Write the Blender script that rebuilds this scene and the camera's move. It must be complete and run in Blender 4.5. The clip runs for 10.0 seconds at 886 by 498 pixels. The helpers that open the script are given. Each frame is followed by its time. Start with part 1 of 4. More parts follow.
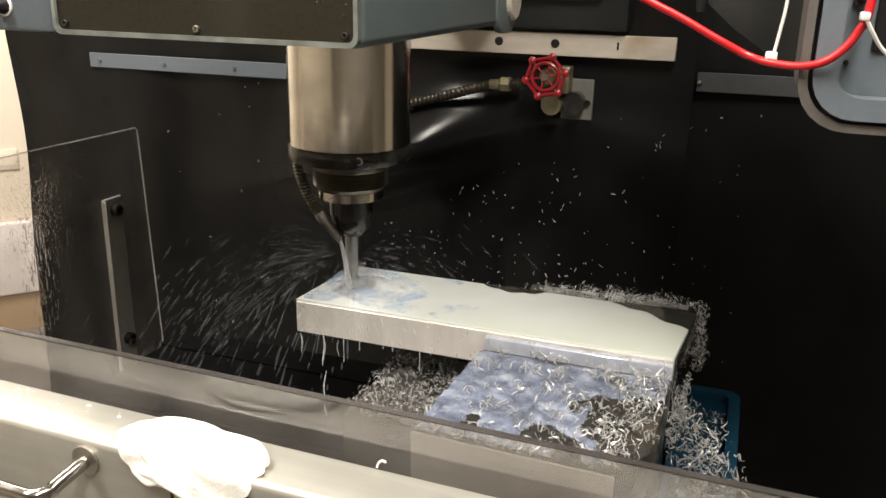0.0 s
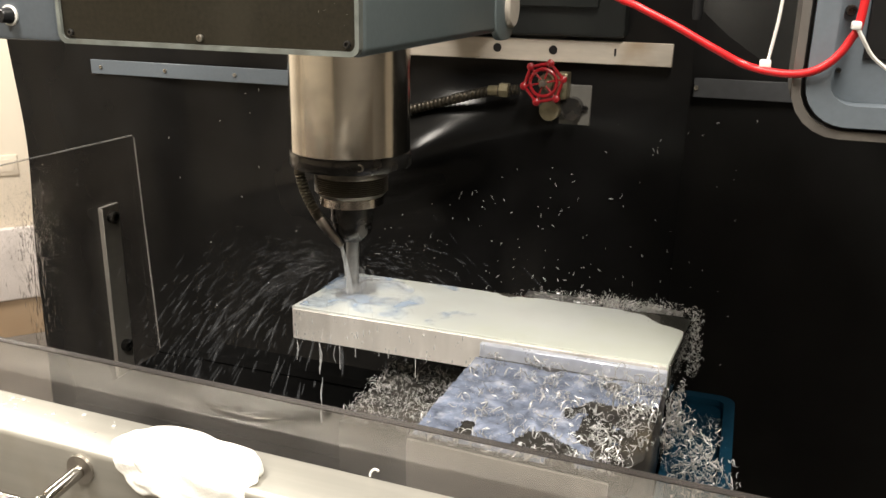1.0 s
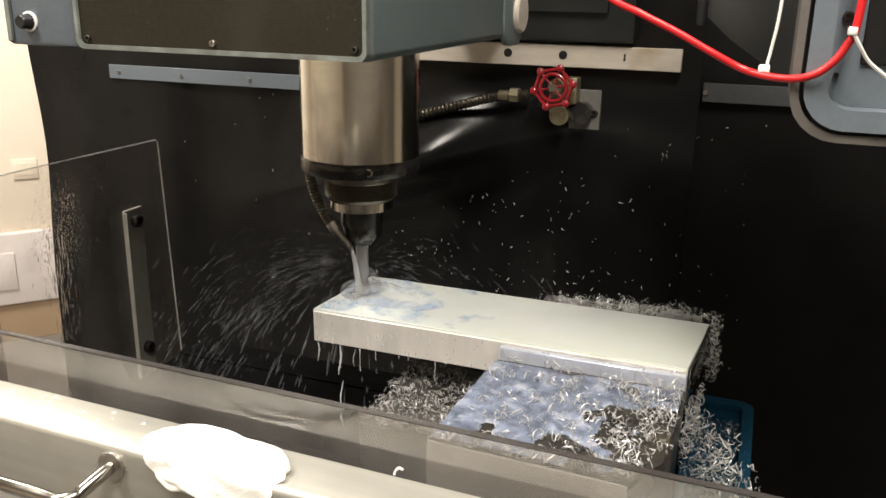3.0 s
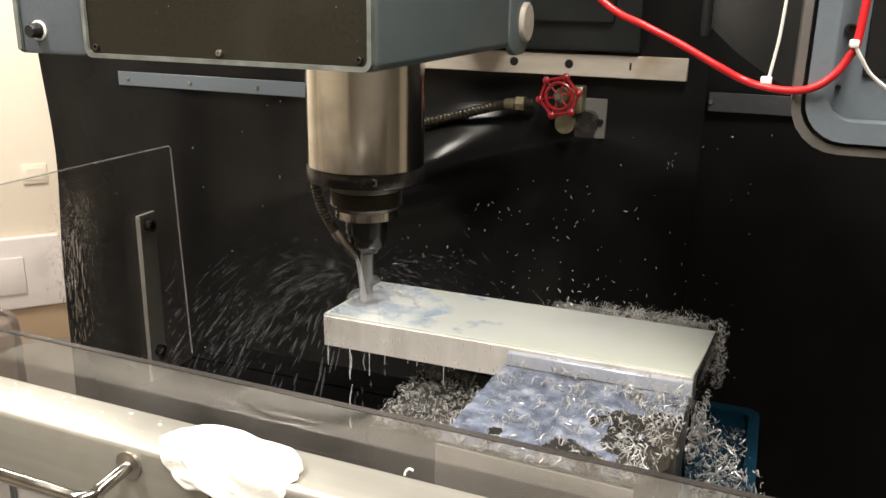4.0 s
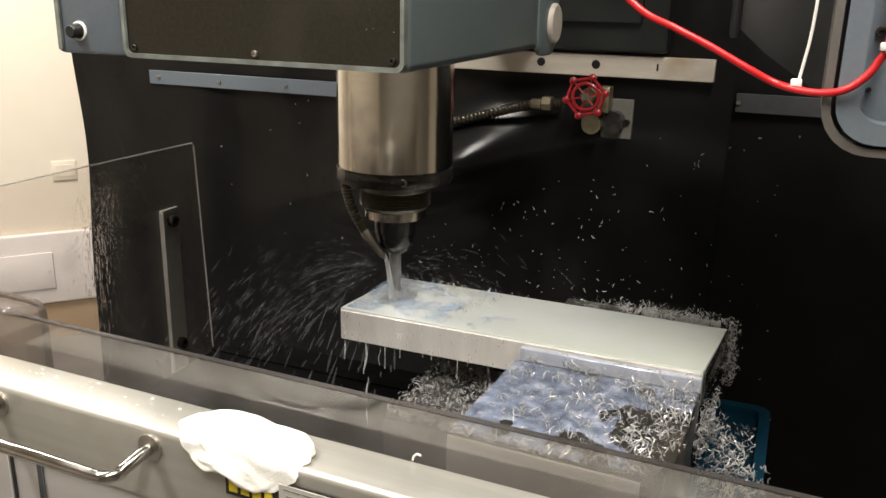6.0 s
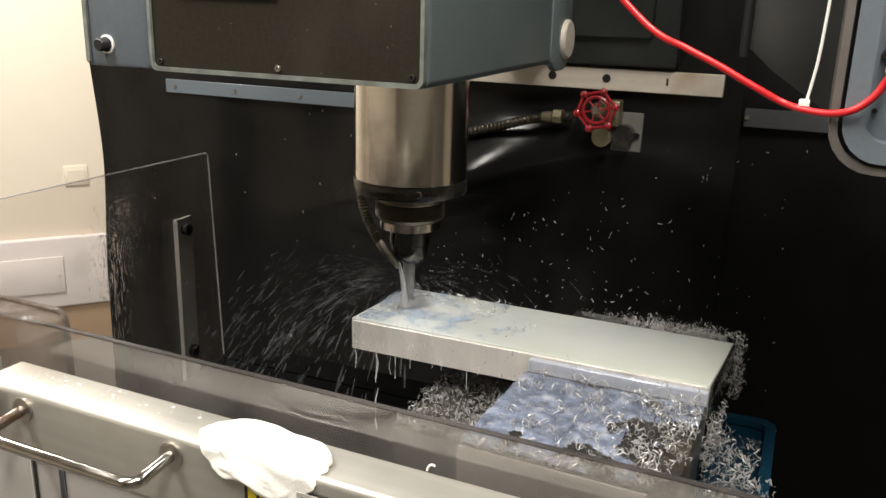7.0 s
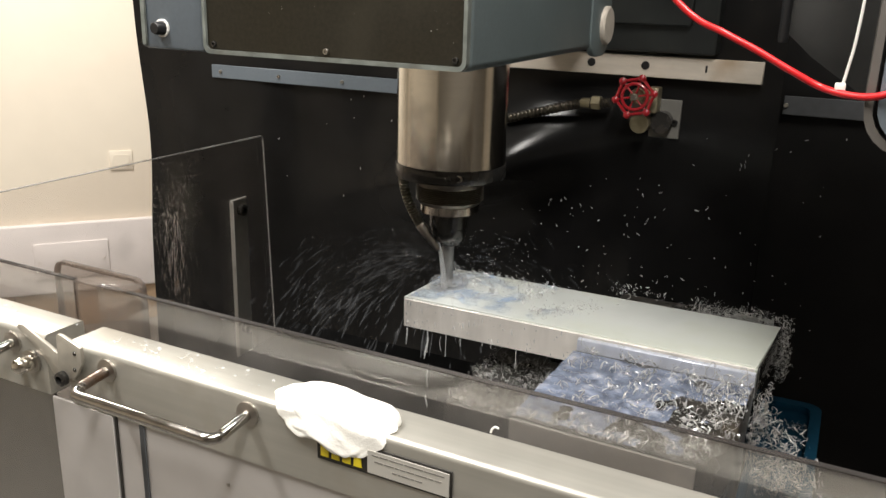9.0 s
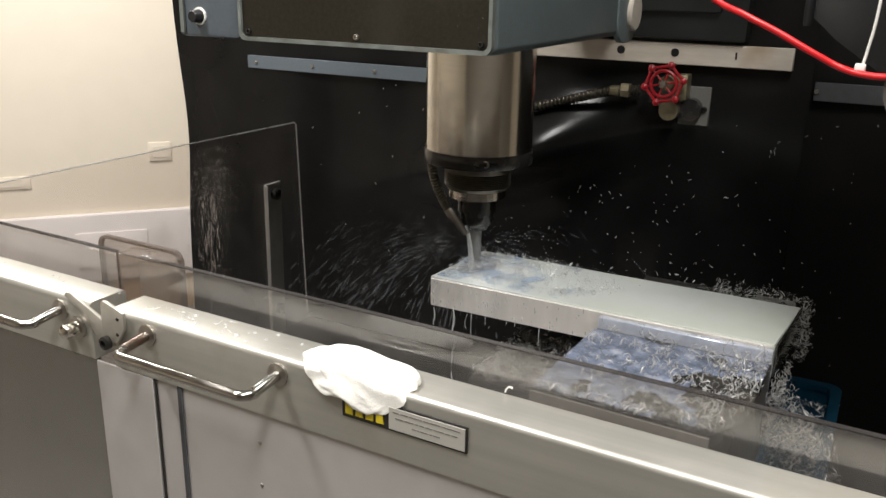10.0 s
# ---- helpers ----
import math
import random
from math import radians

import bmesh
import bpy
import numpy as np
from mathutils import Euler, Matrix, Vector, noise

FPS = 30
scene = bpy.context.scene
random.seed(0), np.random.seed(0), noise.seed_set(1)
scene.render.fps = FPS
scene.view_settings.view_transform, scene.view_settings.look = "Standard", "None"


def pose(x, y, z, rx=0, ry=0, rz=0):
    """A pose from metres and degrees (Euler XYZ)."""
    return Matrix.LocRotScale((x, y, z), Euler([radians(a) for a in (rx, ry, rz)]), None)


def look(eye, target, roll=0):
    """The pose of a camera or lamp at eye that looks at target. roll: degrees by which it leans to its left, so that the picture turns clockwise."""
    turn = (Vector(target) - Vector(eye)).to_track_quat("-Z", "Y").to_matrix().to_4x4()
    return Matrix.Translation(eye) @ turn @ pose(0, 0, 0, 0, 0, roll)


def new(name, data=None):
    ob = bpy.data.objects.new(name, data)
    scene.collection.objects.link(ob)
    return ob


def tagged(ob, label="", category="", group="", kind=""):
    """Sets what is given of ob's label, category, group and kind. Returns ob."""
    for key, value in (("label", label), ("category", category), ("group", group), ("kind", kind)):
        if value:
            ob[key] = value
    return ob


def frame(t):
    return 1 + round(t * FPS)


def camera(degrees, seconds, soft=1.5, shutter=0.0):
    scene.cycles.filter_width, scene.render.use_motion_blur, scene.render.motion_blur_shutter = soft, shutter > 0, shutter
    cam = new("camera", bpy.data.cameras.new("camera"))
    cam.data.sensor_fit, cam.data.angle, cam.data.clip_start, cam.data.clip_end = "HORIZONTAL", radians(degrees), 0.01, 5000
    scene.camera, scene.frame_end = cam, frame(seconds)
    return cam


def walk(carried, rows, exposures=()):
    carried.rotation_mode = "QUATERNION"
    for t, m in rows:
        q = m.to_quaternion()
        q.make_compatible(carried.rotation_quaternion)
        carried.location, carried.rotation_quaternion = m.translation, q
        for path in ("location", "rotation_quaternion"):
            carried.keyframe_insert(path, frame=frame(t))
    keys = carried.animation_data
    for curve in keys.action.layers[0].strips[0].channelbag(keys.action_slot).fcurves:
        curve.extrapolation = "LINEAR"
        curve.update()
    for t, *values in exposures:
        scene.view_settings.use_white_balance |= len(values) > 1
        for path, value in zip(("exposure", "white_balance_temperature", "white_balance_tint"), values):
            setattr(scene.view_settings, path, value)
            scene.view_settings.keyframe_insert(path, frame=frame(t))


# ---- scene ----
cam = camera(55.2, 10.0)
PATH = [
    (0, (0.4360, -0.7592, 0.3394), (-0.1960, 1.0347, -0.2783), 1.11),
    (0.5, (0.4365, -0.7638, 0.3414), (-0.1955, 1.0318, -0.2721), 1.02),
    (1, (0.4378, -0.7689, 0.3433), (-0.1922, 1.0294, -0.2650), 0.99),
    (1.5, (0.4378, -0.7694, 0.3435), (-0.1912, 1.0306, -0.2618), 0.99),
    (2, (0.4394, -0.7702, 0.3455), (-0.1716, 1.0349, -0.2613), 1.08),
    (2.5, (0.4461, -0.7764, 0.3441), (-0.1959, 1.0186, -0.2605), 0.91),
    (4, (0.4556, -0.7812, 0.3480), (-0.2294, 1.0044, -0.2362), 1.04),
    (4.5, (0.4571, -0.7806, 0.3499), (-0.2459, 0.9980, -0.2358), 0.93),
    (5, (0.4569, -0.7832, 0.3496), (-0.2611, 0.9877, -0.2406), 0.87),
    (5.5, (0.4548, -0.7865, 0.3484), (-0.2712, 0.9806, -0.2441), 0.93),
    (7, (0.4520, -0.8149, 0.3592), (-0.2940, 0.9507, -0.2113), 1.59),
    (7.5, (0.4546, -0.8236, 0.3608), (-0.3144, 0.9328, -0.2074), 1.45),
    (8, (0.4553, -0.8277, 0.3564), (-0.3367, 0.9145, -0.2247), 1.21),
    (8.5, (0.4581, -0.8283, 0.3592), (-0.3379, 0.9095, -0.2303), 1.39),
    (9, (0.4596, -0.8419, 0.3560), (-0.3584, 0.8833, -0.2394), 1.66),
    (9.5, (0.4700, -0.8588, 0.3525), (-0.3940, 0.8400, -0.2528), 0.99),
    (10, (0.4782, -0.8608, 0.3503), (-0.4098, 0.8234, -0.2610), 1.16),
]
TABLE = [(0, -0.0000, -0.0000), (0.5, -0.0025, -0.0044), (1, -0.0022, -0.0084), (1.5, -0.0002, -0.0109), (2, 0.0044, -0.0126), (2.5, 0.0091, -0.0128), (3.25, 0.0137, -0.0081), (4, 0.0146, -0.0013), (4.5, 0.0121, 0.0014), (5, 0.0069, 0.0028), (5.5, 0.0018, 0.0024), (6.25, -0.0013, -0.0025), (7, -0.0010, -0.0082), (7.5, 0.0026, -0.0108), (8, 0.0073, -0.0102), (8.5, 0.0111, -0.0076), (9, 0.0126, -0.0033), (9.5, 0.0100, 0.0016), (10, 0.0072, 0.0024)]
EXPOSURE = [(0, -0.03, 6600, 10), (2.5, 0.0, 6600, 10), (4.5, -0.07, 6520, 10), (5.5, -0.20, 6450, 10), (7.5, -0.26, 6350, 10), (9, -0.28, 6250, 10), (10, -0.48, 6080, 10)]
walk(cam, [(t, look(eye, target, roll)) for t, eye, target, roll in PATH], EXPOSURE)

# ---- light: a workshop under fluorescent ceiling panels ----
world = bpy.data.worlds.new("workshop_air")
scene.world = world
world.use_nodes = True
world.node_tree.nodes["Background"].inputs[0].default_value = (1.0, 0.93, 0.82, 1)
world.node_tree.nodes["Background"].inputs[1].default_value = 0.03


def ceiling_lamp(x, y, z, sx, sy, watts):
    data = bpy.data.lights.new("ceiling_lamp", "AREA")
    data.shape, data.size, data.size_y, data.energy, data.color = "RECTANGLE", sx, sy, watts, (1.0, 0.94, 0.85)
    ob = new("ceiling_lamp", data)
    ob.matrix_world = pose(x, y, z)
    return ob


ceiling_lamp(-0.55, -0.75, 1.52, 0.22, 1.3, 58)
ceiling_lamp(0.65, -0.85, 1.52, 0.22, 1.3, 52)
ceiling_lamp(-2.0, 0.75, 1.52, 0.3, 1.3, 96)


# ---- materials ----
def material(name, base=(0.5, 0.5, 0.5), rough=0.5, metal=0.0, grain=0.1, scale=40.0, bump=0.05, bump_scale=None,
             stretch=(1, 1, 1), stain=None, stain_scale=6.0, stain_at=0.55, rough_var=0.1, spec=0.5, coat=0.0, bump_dist=0.002):
    m = bpy.data.materials.new(name)
    m.use_nodes = True
    nt = m.node_tree
    b = nt.nodes["Principled BSDF"]
    co = nt.nodes.new("ShaderNodeTexCoord")
    mp = nt.nodes.new("ShaderNodeMapping")
    mp.inputs["Scale"].default_value = stretch
    nt.links.new(co.outputs["Object"], mp.inputs["Vector"])
    n1 = nt.nodes.new("ShaderNodeTexNoise")
    n1.inputs["Scale"].default_value, n1.inputs["Detail"].default_value = scale, 5
    nt.links.new(mp.outputs[0], n1.inputs["Vector"])
    n2 = nt.nodes.new("ShaderNodeTexNoise")
    n2.inputs["Scale"].default_value, n2.inputs["Detail"].default_value = stain_scale, 4
    nt.links.new(co.outputs["Object"], n2.inputs["Vector"])
    ramp = nt.nodes.new("ShaderNodeValToRGB")
    lo = [c * (1 - grain) for c in base]
    hi = [min(1, c * (1 + grain)) for c in base]
    ramp.color_ramp.elements[0].position, ramp.color_ramp.elements[1].position = 0.3, 0.7
    ramp.color_ramp.elements[0].color, ramp.color_ramp.elements[1].color = (*lo, 1), (*hi, 1)
    nt.links.new(n1.outputs["Fac"], ramp.inputs["Fac"])
    mix = nt.nodes.new("ShaderNodeMix")
    mix.data_type = "RGBA"
    edge = nt.nodes.new("ShaderNodeMapRange")
    edge.inputs[1].default_value, edge.inputs[2].default_value = stain_at, stain_at + 0.18
    nt.links.new(n2.outputs["Fac"], edge.inputs[0])
    nt.links.new(edge.outputs[0], mix.inputs[0])
    nt.links.new(ramp.outputs["Color"], mix.inputs[6])
    mix.inputs[7].default_value = (*(stain if stain else [c * 0.85 for c in base]), 1)
    nt.links.new(mix.outputs[2], b.inputs["Base Color"])
    rr = nt.nodes.new("ShaderNodeMapRange")
    rr.inputs[1].default_value, rr.inputs[2].default_value = 0.3, 0.7
    rr.inputs[3].default_value, rr.inputs[4].default_value = max(0.02, rough - rough_var), min(1, rough + rough_var)
    nt.links.new(n2.outputs["Fac"], rr.inputs[0])
    nt.links.new(rr.outputs[0], b.inputs["Roughness"])
    b.inputs["Metallic"].default_value = metal
    b.inputs["Specular IOR Level"].default_value = spec
    b.inputs["Coat Weight"].default_value = coat
    b.inputs["Coat Roughness"].default_value = 0.06
    if bump:
        bp = nt.nodes.new("ShaderNodeBump")
        bp.inputs["Strength"].default_value, bp.inputs["Distance"].default_value = bump, bump_dist
        n3 = nt.nodes.new("ShaderNodeTexNoise")
        n3.inputs["Scale"].default_value, n3.inputs["Detail"].default_value = bump_scale or scale, 4
        nt.links.new(mp.outputs[0], n3.inputs["Vector"])
        nt.links.new(n3.outputs["Fac"], bp.inputs["Height"])
        nt.links.new(bp.outputs[0], b.inputs["Normal"])
    return m


def glass(name, tint, rough, alpha, ior=1.3, wet=0.0, body=(0.6, 0.6, 0.58)):
    """Clear plastic or water: mostly see-through, with a reflecting face."""
    m = bpy.data.materials.new(name)
    m.use_nodes = True
    nt = m.node_tree
    nt.nodes.clear()
    out = nt.nodes.new("ShaderNodeOutputMaterial")
    tr = nt.nodes.new("ShaderNodeBsdfTransparent")
    tr.inputs[0].default_value = (*tint, 1)
    gl = nt.nodes.new("ShaderNodeBsdfPrincipled")
    gl.inputs["Base Color"].default_value = (*body, 1)
    gl.inputs["Roughness"].default_value = rough
    gl.inputs["IOR"].default_value = ior
    mix = nt.nodes.new("ShaderNodeMixShader")
    noi = nt.nodes.new("ShaderNodeTexNoise")
    noi.inputs["Scale"].default_value, noi.inputs["Detail"].default_value = 60 if wet else 5, 8
    co = nt.nodes.new("ShaderNodeTexCoord")
    nt.links.new(co.outputs["Object"], noi.inputs["Vector"])
    mr = nt.nodes.new("ShaderNodeMapRange")
    mr.inputs[1].default_value, mr.inputs[2].default_value = 0.35, 0.75
    mr.inputs[3].default_value, mr.inputs[4].default_value = alpha * 0.35, min(1, alpha * 1.9)
    nt.links.new(noi.outputs["Fac"], mr.inputs[0])
    nt.links.new(mr.outputs[0], mix.inputs[0])
    nt.links.new(tr.outputs[0], mix.inputs[1])
    nt.links.new(gl.outputs[0], mix.inputs[2])
    if wet:
        bp = nt.nodes.new("ShaderNodeBump")
        bp.inputs["Strength"].default_value, bp.inputs["Distance"].default_value = wet, 0.002
        nt.links.new(noi.outputs["Fac"], bp.inputs["Height"])
        nt.links.new(bp.outputs[0], gl.inputs["Normal"])
    nt.links.new(mix.outputs[0], out.inputs[0])
    return m


def pane(name, tint, rough, haze, dust, gloss):
    """A clear plastic sheet: see-through, mirror-like by its angle, with a thin uneven haze."""
    m = bpy.data.materials.new(name)
    m.use_nodes = True
    nt = m.node_tree
    nt.nodes.clear()
    out = nt.nodes.new("ShaderNodeOutputMaterial")
    tr = nt.nodes.new("ShaderNodeBsdfTransparent")
    tr.inputs[0].default_value = (*tint, 1)
    di = nt.nodes.new("ShaderNodeBsdfDiffuse")
    di.inputs[0].default_value = (*dust, 1)
    co = nt.nodes.new("ShaderNodeTexCoord")
    noi = nt.nodes.new("ShaderNodeTexNoise")
    noi.inputs["Scale"].default_value, noi.inputs["Detail"].default_value = 14, 6
    nt.links.new(co.outputs["Object"], noi.inputs["Vector"])
    mr = nt.nodes.new("ShaderNodeMapRange")
    mr.inputs[1].default_value, mr.inputs[2].default_value = 0.3, 0.75
    mr.inputs[3].default_value, mr.inputs[4].default_value = haze * 0.4, haze * 1.8
    nt.links.new(noi.outputs["Fac"], mr.inputs[0])
    body = nt.nodes.new("ShaderNodeMixShader")
    nt.links.new(mr.outputs[0], body.inputs[0])
    nt.links.new(tr.outputs[0], body.inputs[1])
    nt.links.new(di.outputs[0], body.inputs[2])
    gl = nt.nodes.new("ShaderNodeBsdfGlossy")
    gl.inputs["Roughness"].default_value = rough
    lw = nt.nodes.new("ShaderNodeLayerWeight")
    lw.inputs["Blend"].default_value = 0.5
    steep = nt.nodes.new("ShaderNodeMath")
    steep.operation, steep.inputs[1].default_value = "POWER", 5.0
    nt.links.new(lw.outputs["Facing"], steep.inputs[0])
    fr = nt.nodes.new("ShaderNodeMapRange")
    fr.inputs[3].default_value, fr.inputs[4].default_value = gloss, min(1.0, gloss * 12)
    nt.links.new(steep.outputs[0], fr.inputs[0])
    mix = nt.nodes.new("ShaderNodeMixShader")
    nt.links.new(fr.outputs[0], mix.inputs[0])
    nt.links.new(body.outputs[0], mix.inputs[1])
    nt.links.new(gl.outputs[0], mix.inputs[2])
    nt.links.new(mix.outputs[0], out.inputs[0])
    return m


def drops(name, colour, alpha):
    """Milky coolant in the air: white and partly see-through."""
    m = bpy.data.materials.new(name)
    m.use_nodes = True
    b = m.node_tree.nodes["Principled BSDF"]
    b.inputs["Base Color"].default_value = (*colour, 1)
    b.inputs["Roughness"].default_value = 0.25
    b.inputs["Alpha"].default_value = alpha
    return m


M_SHEET = material("black_rubber", (0.0092, 0.0090, 0.0090), 0.16, spec=0.20, coat=0.0, grain=0.3, scale=9, bump=0.12, bump_scale=5, stain=(0.0108, 0.0106, 0.0104), stain_scale=3, rough_var=0.06, bump_dist=0.01)
M_SHEET2 = material("black_rubber_dull", (0.0085, 0.0082, 0.008), 0.5, spec=0.15, grain=0.3, scale=9, bump=0.1, bump_scale=5, rough_var=0.1)
M_BLUE = material("blue_grey_enamel", (0.120, 0.148, 0.153), 0.42, grain=0.05, scale=220, bump=0.08, bump_scale=350, stain=(0.104, 0.130, 0.134), stain_scale=5, bump_dist=0.0006)
M_STRIPBLUE = material("grey_blue_enamel", (0.132, 0.156, 0.180), 0.42, grain=0.05, scale=220, bump=0.06, bump_scale=350, stain=(0.115, 0.142, 0.163), stain_scale=6, bump_dist=0.0006)
# Darker grey puts the right strip's shade into its colour; also the seal's grey.
M_SHADESTRIP_SEAL = material("shaded_strip_and_seal_grey", (0.058, 0.061, 0.066), 0.5, grain=0.1, scale=80, bump=0.05)
M_EDGE = material("worn_enamel_edge", (0.165, 0.18, 0.165), 0.36, grain=0.3, scale=60, bump=0.05, stain=(0.10, 0.095, 0.08), stain_scale=25)
M_PLATE = material("dark_olive_plate", (0.021, 0.018, 0.012), 0.46, spec=0.25, grain=0.22, scale=260, bump=0.12, bump_scale=420, stain=(0.030, 0.026, 0.017), stain_scale=9, bump_dist=0.0004)
M_CHROME = material("ground_steel", (0.74, 0.70, 0.63), 0.15, 1.0, grain=0.04, scale=30, stretch=(1, 1, 12), bump=0.02, bump_scale=200, rough_var=0.05, stain=(0.58, 0.55, 0.5), stain_scale=20)
M_STEEL = material("machined_steel", (0.52, 0.49, 0.45), 0.3, 1.0, grain=0.08, scale=80, bump=0.05, bump_scale=300, stain=(0.42, 0.38, 0.33), stain_scale=25)
M_DARKSTEEL = material("blackened_steel", (0.06, 0.058, 0.055), 0.22, 0.7, grain=0.15, scale=90, bump=0.04, stain=(0.1, 0.09, 0.08), stain_scale=30)
M_STAINLESS = material("brushed_stainless", (0.46, 0.445, 0.40), 0.44, 0.60, grain=0.09, scale=90, stretch=(0.04, 1, 1), bump=0.10, bump_scale=420, stain=(0.42, 0.39, 0.335), stain_scale=16, stain_at=0.57, rough_var=0.12, bump_dist=0.0005)
M_HANDLE = material("worn_chrome_bar", (0.46, 0.44, 0.41), 0.17, 1.0, grain=0.1, scale=60, bump=0.06, bump_scale=220, stain=(0.20, 0.105, 0.055), stain_scale=42, stain_at=0.6, rough_var=0.12)
M_PANELSTEEL = material("rolled_stainless_panel", (0.60, 0.57, 0.55), 0.36, 0.35, grain=0.04, scale=30, bump=0.03, bump_scale=200, stain=(0.45, 0.43, 0.41), stain_scale=4, rough_var=0.08)
M_LATCH = material("stamped_zinc_steel", (0.50, 0.47, 0.41), 0.38, 0.45, grain=0.1, scale=90, bump=0.05, stain=(0.36, 0.31, 0.24), stain_scale=60)
M_DOORSTEEL = material("polished_stainless_panel", (0.50, 0.485, 0.465), 0.16, 0.92, grain=0.05, scale=25, bump=0.06, bump_scale=7, stain=(0.42, 0.41, 0.39), stain_scale=5, rough_var=0.08, bump_dist=0.004)
M_BAR = material("bare_steel_bar", (0.64, 0.58, 0.50), 0.45, 0.25, grain=0.08, scale=120, stretch=(0.2, 1, 1), bump=0.04, stain=(0.46, 0.36, 0.26), stain_scale=9, stain_at=0.58)
M_ALU = material("wet_milled_aluminium", (0.79, 0.825, 0.80), 0.40, 0.35, grain=0.06, scale=14, bump=0.12, bump_scale=60, stain=(0.74, 0.775, 0.70), stain_scale=7, stain_at=0.45, coat=0.35, rough_var=0.08, bump_dist=0.0008)
M_ALUSIDE = material("sawn_aluminium", (0.79, 0.755, 0.715), 0.40, 0.3, grain=0.10, scale=30, stretch=(2, 2, 0.3), bump=0.08, stain=(0.60, 0.57, 0.53), stain_scale=12, coat=0.25)
M_MIRROREND = material("bright_milled_end", (0.55, 0.54, 0.52), 0.16, 1.0, grain=0.08, scale=60, bump=0.05, bump_scale=200, stain=(0.40, 0.38, 0.35), stain_scale=30)
# The blue in this base colour paints the coolant pool's reflection on the jaw.
M_SOFTJAW = material("wet_soft_jaw_blue_reflection", (0.56, 0.59, 0.68), 0.3, 0.3, grain=0.1, scale=60, bump=0.05, stain=(0.66, 0.68, 0.74), stain_scale=25, coat=0.4)
M_CHIP = material("aluminium_chips", (0.97, 0.97, 0.955), 0.15, 0.62, grain=0.1, scale=200, bump=0)
M_JAWFACE = material("ground_jaw_face", (0.22, 0.205, 0.185), 0.42, 0.3, grain=0.12, scale=50, stretch=(0.3, 1, 1), bump=0.05, stain=(0.33, 0.30, 0.26), stain_scale=14)
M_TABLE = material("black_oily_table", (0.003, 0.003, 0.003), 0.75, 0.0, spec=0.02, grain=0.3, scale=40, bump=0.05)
M_CUTTER = material("wet_carbide", (0.27, 0.27, 0.265), 0.45, 0.3, grain=0.1, scale=120, bump=0)
M_BRONZE = material("bronzed_hose_steel", (0.165, 0.148, 0.12), 0.34, 0.8, grain=0.15, scale=150, bump=0)
M_HOSE = material("dark_bronzed_hose", (0.09, 0.08, 0.064), 0.32, 0.8, grain=0.15, scale=150, bump=0)
M_VISE = material("oily_cast_iron", (0.045, 0.042, 0.038), 0.28, 0.4, grain=0.3, scale=60, bump=0.1, bump_scale=90, stain=(0.10, 0.085, 0.06), stain_scale=16)
# The paler stain paints ceiling highlights onto the milky blue; bump adds real sparkle.
M_COOLANT = material("milky_blue_coolant", (0.155, 0.18, 0.245), 0.08, 0.0, grain=0.5, scale=60, bump=1.0, bump_scale=75, stain=(0.38, 0.40, 0.465), stain_scale=55, coat=0.6, bump_dist=0.004)
M_TRAYBLUE = material("blue_plastic", (0.005, 0.034, 0.062), 0.55, spec=0.12, grain=0.15, scale=60, bump=0.05)
M_RED = material("red_painted_iron", (0.31, 0.010, 0.016), 0.3, grain=0.15, scale=90, bump=0.06, stain=(0.2, 0.01, 0.015), stain_scale=40, coat=0.3)
M_CABLE = material("red_pvc", (0.62, 0.016, 0.02), 0.34, grain=0.05, scale=60, bump=0.02, stain=(0.5, 0.014, 0.018), stain_scale=30)
M_BRASS = material("dull_brass", (0.34, 0.30, 0.20), 0.4, 0.8, grain=0.12, scale=120, bump=0.06, stain=(0.3, 0.25, 0.16), stain_scale=50)
M_WHITE = material("white_nylon", (0.8, 0.79, 0.75), 0.4, grain=0.03, scale=60, bump=0.02)
M_RAG = material("white_cotton", (0.92, 0.90, 0.84), 0.9, grain=0.04, scale=300, bump=0.3, bump_scale=700, stain=(0.84, 0.79, 0.68), stain_scale=18, stain_at=0.62, bump_dist=0.0008)
M_BLACK = material("black_plastic", (0.015, 0.015, 0.016), 0.35, grain=0.2, scale=90, bump=0.03)
M_GASKET = material("grey_brown_rubber", (0.11, 0.10, 0.09), 0.6, grain=0.15, scale=60, bump=0.1, stain=(0.17, 0.155, 0.135), stain_scale=30)
M_WALL = material("cream_wall_paint", (0.80, 0.72, 0.60), 0.7, stain=(0.79, 0.71, 0.59), grain=0.015, scale=8, bump=0.05, bump_scale=60)
# Grey chosen for what the quill and head mirror, not a known paint.
M_GREYWALL = material("unseen_wall_reflection_grey", (0.26, 0.24, 0.21), 0.7, grain=0.05, scale=8, bump=0.05)
M_FLOOR = material("grey_shop_floor", (0.19, 0.18, 0.165), 0.5, grain=0.2, scale=6, bump=0.05, stain=(0.09, 0.085, 0.08), stain_scale=2)
M_CEIL = material("white_ceiling", (0.78, 0.75, 0.7), 0.8, grain=0.02, scale=6, bump=0.03)
M_YELLOW = material("yellow_print", (0.75, 0.6, 0.02), 0.45, grain=0.03, scale=60, bump=0)
M_LABEL = material("silver_label", (0.62, 0.6, 0.55), 0.35, 0.3, grain=0.03, scale=60, bump=0)
# Black for the label's print and for the shadow painted at the panel seam.
M_INKGAP = material("black_print_and_gap_shade", (0.02, 0.018, 0.015), 0.5, grain=0.05, scale=60, bump=0)
M_PRINT = material("faded_print", (0.20, 0.19, 0.175), 0.5, grain=0.2, scale=600, bump=0)
